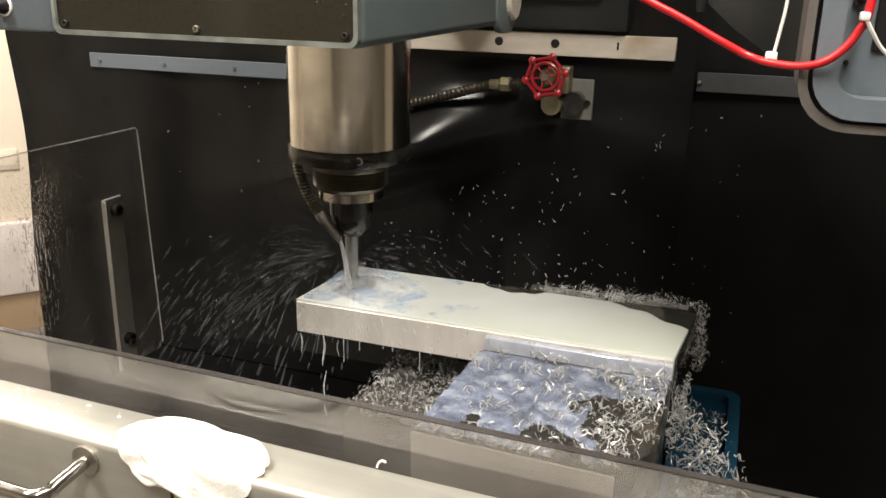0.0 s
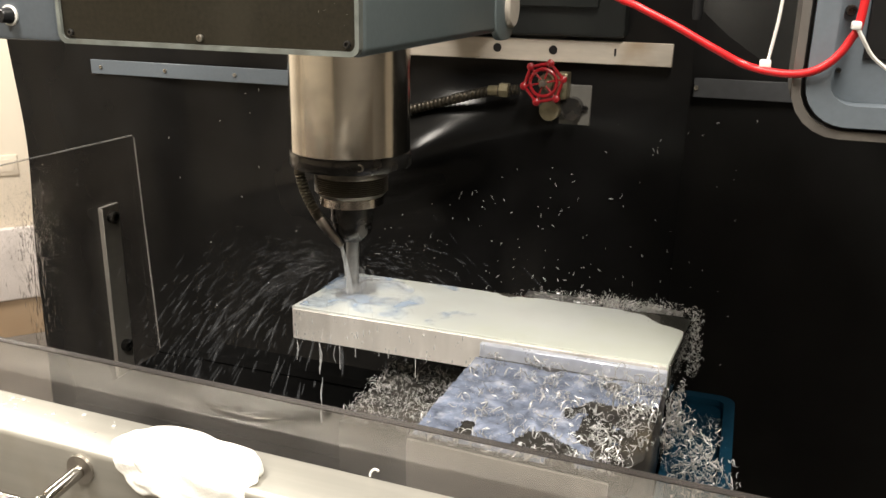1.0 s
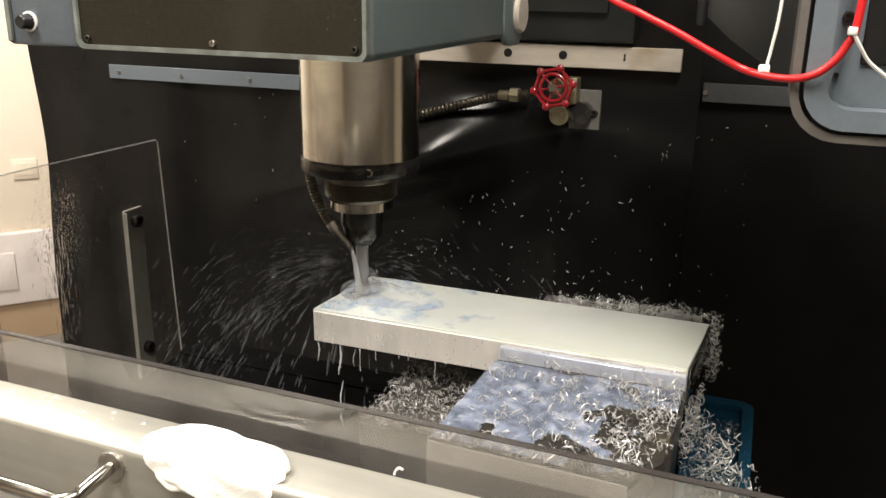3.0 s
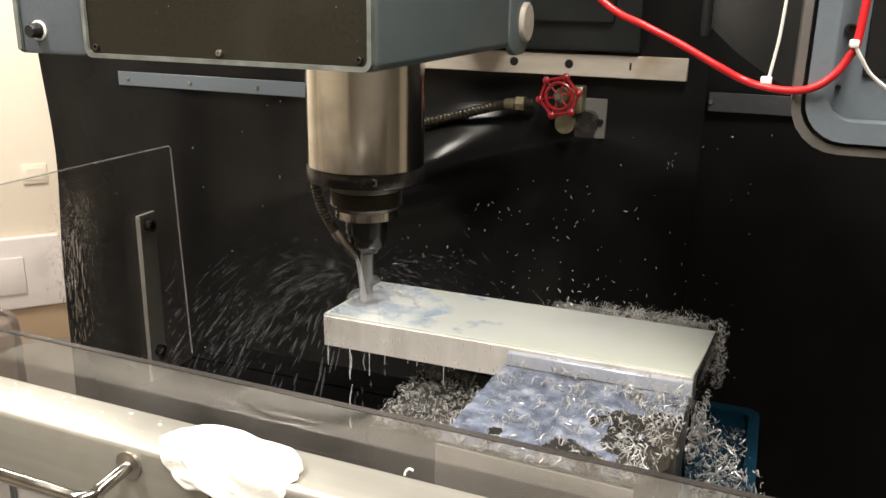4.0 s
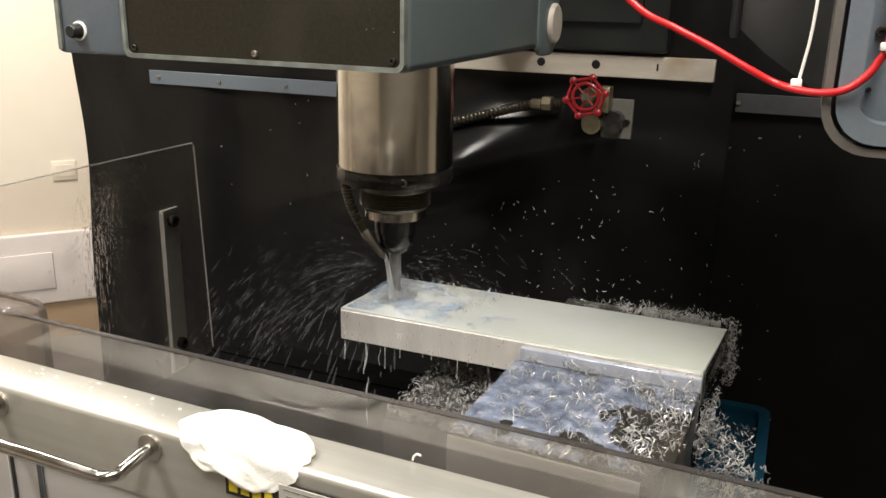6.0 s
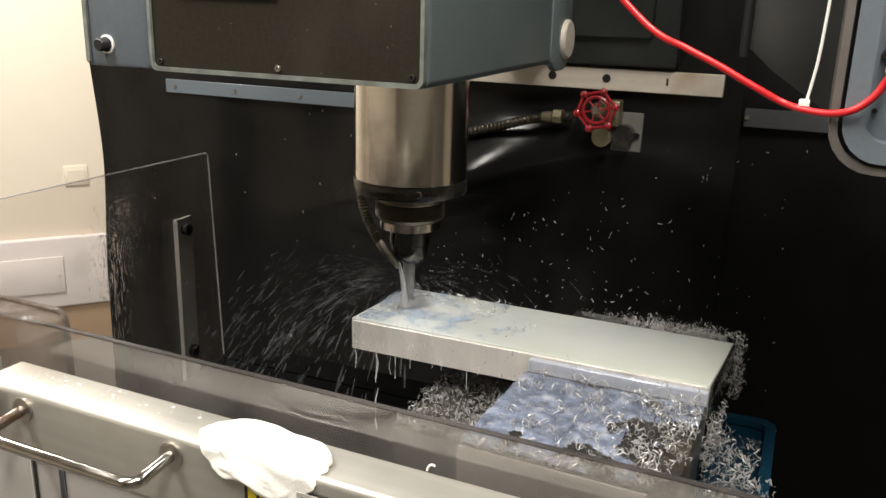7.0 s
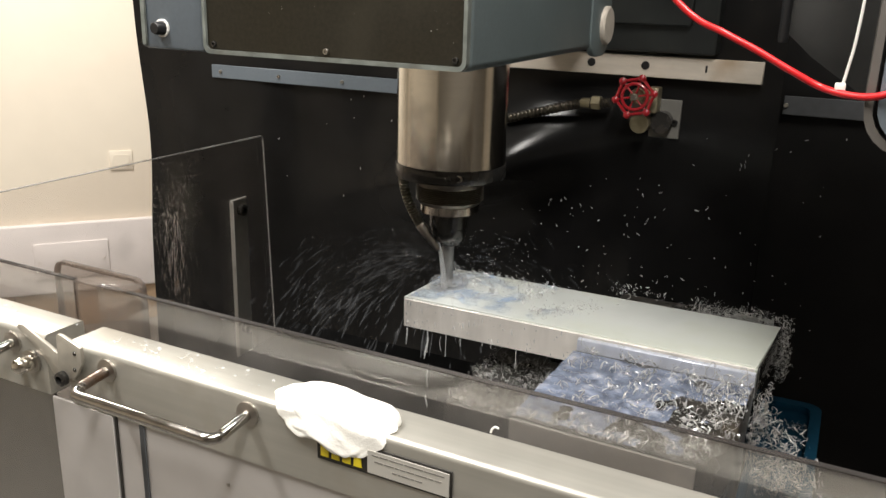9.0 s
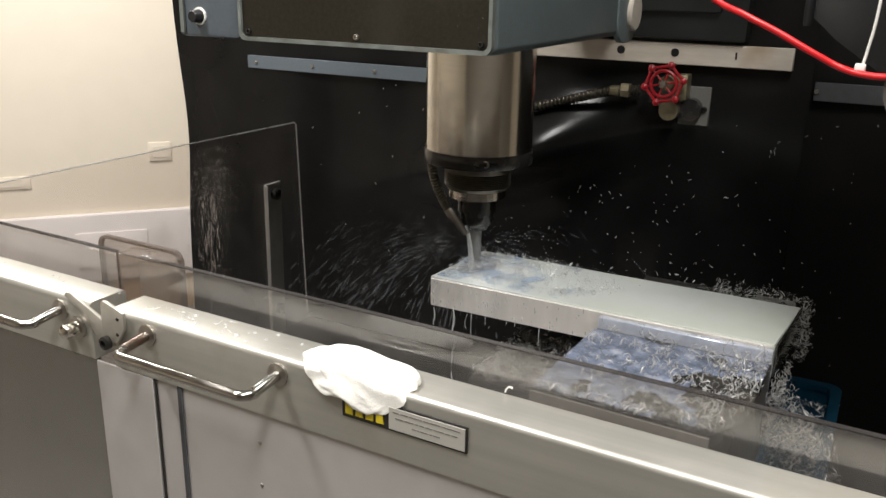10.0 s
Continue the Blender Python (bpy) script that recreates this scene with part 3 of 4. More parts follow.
def build_head():
    h = thing("milling_head", (0.02, 0.05, 0.285), "blue-grey cast milling head with a dark front plate", "milling head")
    x0, x1, y0, z0, z1 = -0.134, 0.156, -0.158, 0.283, 0.62
    part("casting", box(x0, x1, y0, 0.285, z0, z1, 0.008, 3), M_BLUE, h, "blue-grey enamelled casting")
    outer = rounded(x0 + 0.001, x1 - 0.001, z0 + 0.001, z1, 0.008)
    inner = rounded(x0 + 0.0046, x1 - 0.0046, z0 + 0.0050, z1 - 0.01, 0.006)
    part("front_rim", frame_plate(outer, inner, "y", -0.164, -0.1565), M_EDGE, h, "worn pale rim")
    part("front_plate", box(x0 + 0.0048, x1 - 0.0048, -0.1612, -0.157, z0 + 0.0052, z1 - 0.012), M_PLATE, h, "dark olive painted plate")
    for sx in (x0 + 0.013, 0.011, x1 - 0.012):
        screw(h, sx, -0.1612, z0 + 0.0105, 0.0029, mat=M_STEEL if sx == 0.011 else M_DARKSTEEL)
    plate = part("name_plate", box(-0.095, 0.012, -0.1635, -0.161, 0.352, 0.43, 0.0006, 1), M_DARKSTEEL, h, "dark riveted name plate")
    for sx in (-0.089, 0.006):
        screw(plate, sx, -0.1635, 0.357, 0.0025, mat=M_STEEL)
    # rounded cheek with a bright boss at the rear of the side
    part("cheek", slab(rounded(0.20, 0.285, 0.274, 0.60, 0.03), "x", 0.150, 0.1585, 0.002), M_BLUE, h)
    part("boss", lathe([(0.024, 0), (0.024, 0.004), (0.022, 0.006), (0.0005, 0.0065)], (0.1585, 0.258, 0.312), "x", 32), M_BAR, h, "bright steel boss")
    part("neck", box(-0.06, 0.09, 0.285, 0.51, 0.34, 0.62, 0.01), M_BLUE, h)
    s = thing("switch_box", (-0.185, -0.14, 0.285), "blue-grey enamelled control box with a black knob", "control box")
    part("case", box(-0.221, -0.1385, -0.157, 0.02, 0.284, 0.60, 0.004), M_STRIPBLUE, s)
    part("flange", box(-0.219, -0.212, -0.1595, -0.157, 0.287, 0.6, 0.001, 1), M_EDGE, s)
    kb = part("knob", lathe([(0.0072, 0), (0.0072, -0.003), (0.0066, -0.004), (0.0064, -0.011), (0.0052, -0.0125), (0.0005, -0.0125)], (-0.1915, -0.157, 0.3055), "y", 24), M_BLACK, s)
    part("bezel", lathe([(0.0092, 0.0), (0.0092, -0.0015), (0.0074, -0.002), (0.0074, 0)], (-0.1915, -0.157, 0.3055), "y", 24), M_WHITE, kb, "pale ring")


def build_quill():
    q = thing("quill", (AX, AY, 0.13), "bright ground steel quill with a black clamp ring", "machine quill")
    part("sleeve", lathe([(0.0645, 0.1665), (0.0645, 0.30)], (AX, AY, 0), "z", 72), M_CHROME, q)
    part("clamp_ring", lathe([(0.058, 0.149), (0.0648, 0.150), (0.0658, 0.1515), (0.0658, 0.165), (0.065, 0.1662), (0.05, 0.1664)], (AX, AY, 0), "z", 72), M_DARKSTEEL, q, "black steel clamp ring")
    a = radians(-57)
    c = Vector((AX + 0.0656 * math.cos(a), AY + 0.0656 * math.sin(a), 0.1585))
    part("grub_screw", lathe([(0.0042, 0.002), (0.0042, -0.0008), (0.003, -0.001), (0.0028, 0.002), (0.0003, 0.002)], c, "y", 14), M_STEEL, q)
    FED.append(q)
    n = thing("coolant_nozzle", (0.0, 0.03, 0.06), "flexible ribbed coolant hose ending in a tapered nozzle", "coolant nozzle")
    pts = smooth_path([(-0.011, 0.034, 0.152), (-0.0085, 0.030, 0.138), (-0.001, 0.029, 0.117), (0.009, 0.0295, 0.099), (0.0165, 0.030, 0.088)], 18)
    part("ribbed_tube", tube(pts, lambda i: 0.0060 if i % 3 else 0.0049, 12), M_BRONZE, n)
    part("nozzle", tube([(0.0145, 0.0298, 0.0905), (0.0205, 0.030, 0.084), (0.022, 0.030, 0.082), (0.036, 0.031, 0.066), (0.039, 0.0315, 0.0615)], lambda i: (0.0058, 0.0064, 0.0056, 0.0042, 0.0028)[i], 16), M_STEEL, n)
    FED.append(n)


def build_tool():
    t = thing("cutter", (AX, AY, 0.0), "collet chuck with a slim steel end mill", "cutter")
    thread = [(0.040, 0.1498), (0.041, 0.140)]
    for k in range(9):
        thread += [(0.0405, 0.139 - 0.0022 * k), (0.0392, 0.1379 - 0.0022 * k)]
    part("spindle_nose", lathe(thread + [(0.037, 0.118), (0.036, 0.1165)], (AX, AY, 0), "z", 48), M_BRONZE, t, "dark threaded spindle nose")
    part("flange", lathe([(0.0345, 0.1163), (0.0355, 0.1158), (0.0355, 0.1065), (0.0345, 0.106)], (AX, AY, 0), "z", 48), M_CHROME, t, "bright chuck flange")
    part("collar", lathe([(0.0238, 0.106), (0.0238, 0.087), (0.0228, 0.086)], (AX, AY, 0), "z", 40), M_DARKSTEEL, t)
    part("collet_nut", lathe([(0.0225, 0.086), (0.0225, 0.074), (0.0145, 0.064), (0.008, 0.0625)], (AX, AY, 0), "z", 12), M_DARKSTEEL, t)
    bm = bmesh.new()
    n, rings = 20, []
    for j in range(22):
        z = 0.064 - 0.066 * j / 21
        ring = []
        for k in range(n):
            a = 2 * math.pi * k / n
            flute = 1.0 if z > 0.028 else 1 - 0.22 * max(0, math.sin(3 * (a + z * 130)))
            ring.append(bm.verts.new((AX + 0.0072 * flute * math.cos(a), AY + 0.0072 * flute * math.sin(a), z)))
        rings.append(ring)
    for a, b in zip(rings, rings[1:]):
        for k in range(n):
            bm.faces.new((a[k], a[(k + 1) % n], b[(k + 1) % n], b[k]))
    bm.faces.new(rings[0]), bm.faces.new(rings[-1])
    bmesh.ops.recalc_face_normals(bm, faces=bm.faces)
    part("end_mill", bm, M_CUTTER, t)
    FED.append(t)
    return t


# ---- workpiece, vise, tray ----
def build_work():
    w = on_table(thing("workpiece", (0.2, 0.06, -0.038), "long wet aluminium block overhanging the vise", "metal block"))
    outline = [(0, 0), (0.4015, -0.001), (0.413, 0.124), (0.012, 0.124)]
    part("block", slab(outline, "z", -0.038, 0.0, 0.0012), M_ALU, w)
    part("front_skin", box(0.002, 0.3995, -0.0035, -0.0012, -0.0368, -0.0022, 0.0004, 1), M_ALUSIDE, w, "sawn front face")
    part("end_skin", slab([(0.4022, 0.0005), (0.4042, 0.0005), (0.4148, 0.1225), (0.4128, 0.1225)], "z", -0.0366, -0.0014, 0.0003), M_MIRROREND, w, "bright milled end face")
    v = on_table(thing("vise", (0.3, 0.0, -0.16), "oily cast iron machine vise under curled chips and coolant", "machine vise"))
    part("moving_jaw", slab([(0.218, -0.0125), (0.402, -0.0125), (0.3985, -0.150), (0.377, -0.190), (0.209, -0.183)], "z", -0.10, -0.017, 0.002), M_VISE, v)
    part("front_face", slab([(0.2095, -0.1835), (0.3765, -0.1905), (0.3765, -0.1935), (0.2095, -0.1865)], "z", -0.099, -0.019, 0.001), M_JAWFACE, v, "pale ground steel face")
    part("jaw_plate", box(0.2185, 0.4018, -0.0122, -0.0048, -0.10, -0.0045, 0.0008, 1), M_SOFTJAW, v, "pale aluminium soft jaw tinted with the pool's blue reflection")
    part("fixed_jaw", box(0.218, 0.402, 0.1265, 0.19, -0.10, -0.017, 0.002), M_VISE, v)
    part("bed", box(0.222, 0.398, -0.225, 0.2, -0.165, -0.101, 0.003), M_VISE, v)
    part("ledge", box(0.095, 0.214, -0.085, 0.12, -0.165, -0.078, 0.003), M_VISE, v)
    t = on_table(thing("machine_table", (0.2, 0.0, -0.24), "dark oily machine table", "machine table"))
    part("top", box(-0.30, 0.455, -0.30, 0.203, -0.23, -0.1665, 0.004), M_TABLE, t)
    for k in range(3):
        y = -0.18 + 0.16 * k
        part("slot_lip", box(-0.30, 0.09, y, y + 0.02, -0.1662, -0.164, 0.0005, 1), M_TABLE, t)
    part("saddle", box(-0.1, 0.42, -0.25, 0.19, -1.2, -0.2305, 0.01), M_COLUMN, t)
    b = on_table(thing("parts_tray", (0.44, 0.08, -0.165), "small blue plastic tray beside the vise", "plastic tray"))
    part("floor", box(0.4055, 0.465, -0.10, 0.150, -0.1645, -0.124, 0.002), M_TRAYBLUE, b)
    o, i = rounded(0.4045, 0.4675, -0.105, 0.154, 0.012), rounded(0.4095, 0.4625, -0.100, 0.149, 0.009)
    part("rim", frame_plate(o, i, "z", -0.163, -0.108), M_TRAYBLUE, b)
    part("lip", frame_plate(rounded(0.4042, 0.4690, -0.108, 0.160, 0.016), rounded(0.4115, 0.4575, -0.098, 0.147, 0.009), "z", -0.1078, -0.101), M_TRAYBLUE, b)


def build_pool():
    """Coolant lying on the jaw in an uneven sheet."""
    bm = bmesh.new()
    nx, ny = 120, 140
    g = {}
    for i in range(nx):
        for j in range(ny):
            x, y = 0.213 + 0.187 * i / (nx - 1), -0.188 + 0.166 * j / (ny - 1)
            if y < -0.183 - 0.04 * (x - 0.209) or y < -0.15 - 1.86 * (0.3985 - x) or x < 0.2095 + 0.05 * (y + 0.183):
                continue
            n = noise.noise(Vector((x * 38, y * 30, 3.0))) * 0.62 + noise.noise(Vector((x * 90, y * 70, 9.0))) * 0.25
            h = 1.25 * n + 0.46 - max(0, (x - 0.285) * 8.5) * min(1, max(0.12, (-0.03 - y) / 0.06)) - max(0, -0.150 - y) * 6
            if h > 0:
                g[i, j] = bm.verts.new((x, y, -0.0168 + 0.0022 * min(1, h * 4)))
    for i in range(nx - 1):
        for j in range(ny - 1):
            k = [(i, j), (i + 1, j), (i + 1, j + 1), (i, j + 1)]
            if all(c in g for c in k):
                bm.faces.new([g[c] for c in k])
    bmesh.ops.recalc_face_normals(bm, faces=bm.faces)
    p = on_table(solo("coolant_pool", bm, M_COOLANT, "milky blue coolant pooled on the vise jaw", "coolant", base=(0.3, -0.1, -0.0168)))
    return p


def build_film():
    """A thin sheet of coolant spreading over the block under the cutter."""
    bm = bmesh.new()
    g = {}
    for i in range(70):
        for j in range(34):
            x, y = 0.006 + 0.19 * i / 69, 0.003 + 0.118 * j / 33
            n = noise.noise(Vector((x * 24, y * 24, 1.0))) * 0.5 + noise.noise(Vector((x * 60, y * 60, 4.0))) * 0.3
            h = 1.2 + n - max(0, x - 0.12) * 8.0
            if h > 0:
                g[i, j] = bm.verts.new((x, y, 0.0004 + 0.0009 * min(1, h * 0.7)))
    for i in range(69):
        for j in range(33):
            k = [(i, j), (i + 1, j), (i + 1, j + 1), (i, j + 1)]
            if all(c in g for c in k):
                bm.faces.new([g[c] for c in k])
    on_table(solo("coolant_film", bm, M_FILM, "thin milky blue coolant film on the block, a dark reflection painted in", "coolant", base=(0.06, 0.06, 0.0)))


PUDDLES = []


def build_puddles():
    """Coolant along the block's rear edge, tinted dark as the curtain's reflection, which drains away in the first two
    seconds.
    """
    def reach_corner(x):
        return 0.117 - 0.045 * max(0, (x - 0.333) / 0.075) ** 1.25 + 0.003 * math.sin(x * 160)

    def reach_edge(x):
        return 0.1245 - 0.016 * max(0, 1 - ((x - 0.214) / 0.040) ** 2) + 0.002 * math.sin(x * 230)
    for n, (x0, x1, reach, drop) in enumerate(((0.325, 0.4135, reach_corner, 0.0021), (0.172, 0.256, reach_edge, 0.0017))):
        bm = bmesh.new()
        nx, ny, rows = 40, 12, []
        for i in range(nx + 1):
            x = x0 + (x1 - x0) * i / nx
            y0 = min(0.1232, max(0.06, reach(x), (x - 0.4035) / 0.0925 if x > 0.4035 else 0))
            row = []
            for j in range(ny + 1):
                y = y0 + (0.1236 - y0) * j / ny
                h = 0.0002 + 0.0018 * min(1, (y - y0) / 0.03) + 0.00012 * noise.noise(Vector((x * 300, y * 300, n)))
                row.append(bm.verts.new((x, y, max(0.0002, h))))
            rows.append(row)
        for i in range(nx):
            for j in range(ny):
                bm.faces.new((rows[i][j], rows[i + 1][j], rows[i + 1][j + 1], rows[i][j + 1]))
        bmesh.ops.recalc_face_normals(bm, faces=bm.faces)
        pd = thing("coolant_puddle", ((x0 + x1) / 2, 0.115, 0), "rippled coolant puddle on the block's rear edge, tinted for the curtain's reflection", "coolant", "puddles")
        part("pool", bm, M_PUDDLE, pd)
        # Small bright curls stand in for the glints on the ripples.
        rnd = random.Random(50 + n)
        spots = []
        while len(spots) < 70:
            x, y = rnd.uniform(x0, x1), rnd.uniform(0.08, 0.123)
            if y > reach(x) + 0.003 and x < 0.4015 + 0.0925 * y:
                spots.append((x, y, 0.0012))
        fl = new("glint_flake", chips_mesh("glint_flake", spots, M_CHIP, pd.location, (0.0008, 0.0028), 60 + n))
        fl.parent = pd
        tagged(fl, "tiny bright flakes standing in for glints on the coolant", kind="stuff")
        PUDDLES.append((pd, drop))


# ---- the guard round the table ----
def build_guard():
    def sheet_rail(x0, x1, name, label, skin):
        g = askew(thing(name, ((x0 + x1) / 2, -0.43, -0.5), label, "guard panel"))
        outline = [(-0.445, 0.052)] + [(-0.441 - 0.004 * math.cos(radians(a)), 0.0965 + 0.004 * math.sin(radians(a))) for a in range(0, 91, 15)] + [(-0.4115, 0.1005), (-0.410, 0.0998), (-0.4095, 0.0985), (-0.4095, 0.052)]
        part("top_rail", slab(outline, "x", x0, x1), M_STAINLESS, g, "folded stainless steel rail")
        part("skin", box(x0 + 0.0005, x1 - 0.0005, -0.4425, -0.4395, -0.5, 0.0515, 0.0004, 1), skin, g, "flat stainless steel panel")
        return g
    r = sheet_rail(-0.0405, 1.3, "front_guard", "stainless steel front guard with a bar handle", M_PANELSTEEL)
    l = sheet_rail(-1.1, -0.0640, "side_guard", "stainless steel guard door with a bar handle and latch", M_DOORSTEEL)
    part("post", box(-0.0635, -0.0005, -0.4447, -0.4426, -0.5, 0.0508, 0.0003, 1), M_PANELSTEEL, r)
    # A thin black strip stands in for the shadow in the seam.
    part("seam_shade", box(0.0, 0.0022, -0.4436, -0.4426, -0.5, 0.0508), M_INKGAP, r, "black strip painted as the gap's shadow")
    part("rib", box(0.0245, 0.0295, -0.4440, -0.4426, -0.5, 0.0508, 0.0004, 1), M_SHADESTRIP_SEAL, r, "grey rubber seal")

    def handle(g, xa, xb):
        z, y = 0.088, -0.445
        pts = []
        arc = [(xa, y + 0.002, z), (xa, y - 0.024, z - 0.003)]
        for k in range(7):
            a = radians(15 * k)
            arc.append((xa + 0.009 - 0.009 * math.cos(a), y - 0.024 - 0.009 * math.sin(a), z - 0.004))
        for k in range(7):
            a = radians(90 - 15 * k)
            arc.append((xb - 0.009 + 0.009 * math.cos(a), y - 0.024 - 0.009 * math.sin(a), z - 0.004))
        arc += [(xb, y - 0.024, z - 0.003), (xb, y + 0.002, z)]
        hd = part("handle", tube(arc, 0.0038, 14), M_HANDLE, g, "worn chromed bar handle with rust spots")
        for x in (xa, xb):
            part("washer", lathe([(0.0085, 0.0), (0.0085, -0.0018), (0.0045, -0.0022)], (x, y, z), "y", 20), M_STEEL, hd)
    handle(r, 0.0, 0.1265)
    handle(l, -0.226, -0.0995)
    # latch plates across the joint
    part("latch_hook", slab([(-0.0895, 0.103), (-0.087, 0.1062), (-0.0815, 0.1065), (-0.048, 0.0915), (-0.0445, 0.087), (-0.0335, 0.0765), (-0.033, 0.072), (-0.038, 0.0695), (-0.0515, 0.0695), (-0.0625, 0.085), (-0.0685, 0.0865), (-0.072, 0.0925)], "y", -0.4485, -0.4455, 0.0006), M_LATCH, l, "stamped steel latch hook")
    part("latch_nut", lathe([(0.0065, 0), (0.0065, -0.007), (0.0055, -0.011), (0.002, -0.0135)], (-0.080, -0.4485, 0.0765), "y", 16), M_CHROME, l, "domed cap nut")
    part("washer", lathe([(0.0092, 0), (0.0092, -0.0022), (0.005, -0.0028)], (-0.080, -0.4455, 0.0765), "y", 20), M_STEEL, l)
    part("keeper", slab([(-0.0425, 0.1075), (-0.0405, 0.1092), (-0.0365, 0.109), (-0.018, 0.1032), (-0.0185, 0.090), (-0.027, 0.0772), (-0.032, 0.0755), (-0.0405, 0.0768), (-0.0435, 0.089)], "y", -0.4518, -0.4488, 0.0006), M_LATCH, r, "stamped steel latch keeper")
    for x, z in ((-0.026, 0.0845), (-0.0245, 0.0975)):
        part("rivet", lathe([(0.0016, 0), (0.0014, -0.0005), (0.0002, -0.0006)], (x, -0.4518, z), "y", 10), M_DARKSTEEL, r)
    part("pivot_bolt", lathe([(0.0055, 0), (0.0055, -0.004), (0.003, -0.005), (0.0025, -0.002), (0.0003, -0.002)], (-0.0382, -0.4519, 0.0755), "y", 16), M_DARKSTEEL, r)
    # maker's label
    lab = part("label_plate", box(0.181, 0.2745, -0.4462, -0.4451, 0.0725, 0.0910, 0.0002, 1), M_INKGAP, r, "black and silver maker's label")
    part("silver_field", box(0.2180, 0.2730, -0.4468, -0.4462, 0.0741, 0.0894), M_LABEL, lab)
    for k, words in enumerate(((5, 6, 10, 13, 14), (7, 8, 3, 4, 6, 9, 4, 5), (4, 2, 7, 3, 6))):
        scale = (0.00094, 0.00085, 0.00078)[k]
        x = 0.2455 - scale * (sum(words) + len(words) - 1) / 2
        for n in words:
            part("text_bar", box(x, x + n * scale, -0.4470, -0.4468, 0.0863 - 0.0040 * k, 0.0871 - 0.0040 * k), M_PRINT, lab)
            x += (n + 1) * scale
    for k in range(4):
        x = 0.184 + 0.008 * k
        part("emblem", slab([(x, 0.0755), (x + 0.0058, 0.0755), (x + 0.0058 - 0.0014 * (k % 2), 0.088), (x + 0.001 * (k % 2), 0.088)], "y", -0.4469, -0.4462), M_YELLOW, lab, "yellow printed emblem")
    for z in (0.0265, -0.0093, -0.045):
        part("panel_screw", lathe([(0.0016, 0), (0.0014, -0.0006), (0.0002, -0.0008)], (0.104, -0.4426, z), "y", 10), M_STEEL, r)
    # clear front screens standing behind the rail, joined by a moulded clip
    cs = askew(thing("clear_screen", (0.4, -0.397, -0.2), "clear polycarbonate splash screen behind the front guard", "splash screen"))
    part("sheet", box(-0.058, 1.29, -0.399, -0.395, -0.2, 0.126), M_CLEAR, cs)
    part("top_edge", box(-0.058, 1.29, -0.3992, -0.3948, 0.126, 0.1272, 0.0004, 1), M_RIM, cs, "cut edge of the sheet")
    cl = askew(thing("clear_screen", (-0.5, -0.397, -0.2), "clear polycarbonate splash screen with a moulded end", "splash screen"))
    part("sheet", box(-1.1, -0.084, -0.399, -0.395, -0.2, 0.126), M_CLEAR, cl)
    part("top_edge", box(-1.1, -0.084, -0.3992, -0.3948, 0.126, 0.1272, 0.0004, 1), M_RIM, cl, "cut edge of the sheet")
    o, i = rounded(-0.130, -0.030, 0.03, 0.130, 0.010), rounded(-0.1275, -0.0325, 0.0325, 0.1275, 0.008)
    part("clip_back", slab(rounded(-0.129, -0.031, 0.031, 0.129, 0.009), "y", -0.3785, -0.376), M_MOULD, cl)
    part("clip_rim", frame_plate(o, i, "y", -0.380, -0.3755), M_MOULDRIM, cl, "smoky rounded rim")
    part("clip_box", slab([(-0.079, -0.402), (-0.031, -0.402), (-0.025, -0.399), (-0.022, -0.393), (-0.024, -0.384), (-0.031, -0.381), (-0.079, -0.381)], "z", 0.04, 0.1285, 0.0025), M_MOULD, cl)
    part("clip_edge", tube([(-0.079, -0.4024, 0.04), (-0.079, -0.4024, 0.1275), (-0.031, -0.4024, 0.1285), (-0.0245, -0.3995, 0.1285)], 0.0009, 8), M_MOULDRIM, cl)


def build_side_panel():
    p = on_table(thing("side_screen", (-0.35, -0.1, -0.22), "wet clear polycarbonate side screen on a steel bracket", "splash screen"))
    out = [(-0.42, -0.20), (0.198, -0.20), (0.2035, -0.194), (0.1895, 0.127), (0.1855, 0.131), (-0.42, 0.136)]
    part("sheet", slab(out, "x", -0.353, -0.347), M_CLEARWET, p)
    part("rim", tube([(-0.347, 0.2035, -0.194), (-0.347, 0.1895, 0.127), (-0.347, 0.1855, 0.131), (-0.347, -0.42, 0.136)], 0.0010, 6), M_LITEDGE, p, "cut edge coloured pale as a line of light")
    br = part("bracket", box(-0.346, -0.3415, 0.105, 0.14, -0.20, 0.048, 0.001, 1), M_LATCHBAR, p, "flat steel bracket")
    part("bracket_flange", box(-0.346, -0.3385, 0.1045, 0.1075, -0.20, 0.046, 0.0008, 1), M_LATCHBAR, br)
    for z in (0.031, -0.155):
        part("bolt", lathe([(0.0085, 0), (0.0085, 0.007), (0.007, 0.008), (0.004, 0.008), (0.004, 0.003), (0.0003, 0.003)], (-0.3415, 0.124, z), "x", 18), M_DARKSTEEL, br)
    # drops clinging to the sheet, thickest in one band, with runs below
    rnd = random.Random(4)
    bm = bmesh.new()
    for k in range(2700):
        if k < 1900:
            y, z = rnd.gauss(-0.002, 0.026), rnd.gauss(0.055, 0.036)
        elif k < 2300:
            y, z = rnd.gauss(-0.014, 0.012), rnd.uniform(-0.17, 0.06)
        else:
            y, z = rnd.uniform(-0.35, 0.17), rnd.uniform(-0.17, 0.12)
        if not -0.18 < z < 0.125:
            continue
        r = 0.00025 + 0.0005 * rnd.random() ** 3
        ln = rnd.choice((1.0, 1.2, 1.6, 2.5)) if k < 1900 else rnd.choice((2, 5, 10, 16)) if k < 2300 else rnd.choice((1, 2))
        m = Matrix.Translation((-0.3466, y, z)) @ Matrix.Diagonal((0.5, 1, ln, 1))
        bmesh.ops.create_icosphere(bm, subdivisions=1, radius=r, matrix=m)
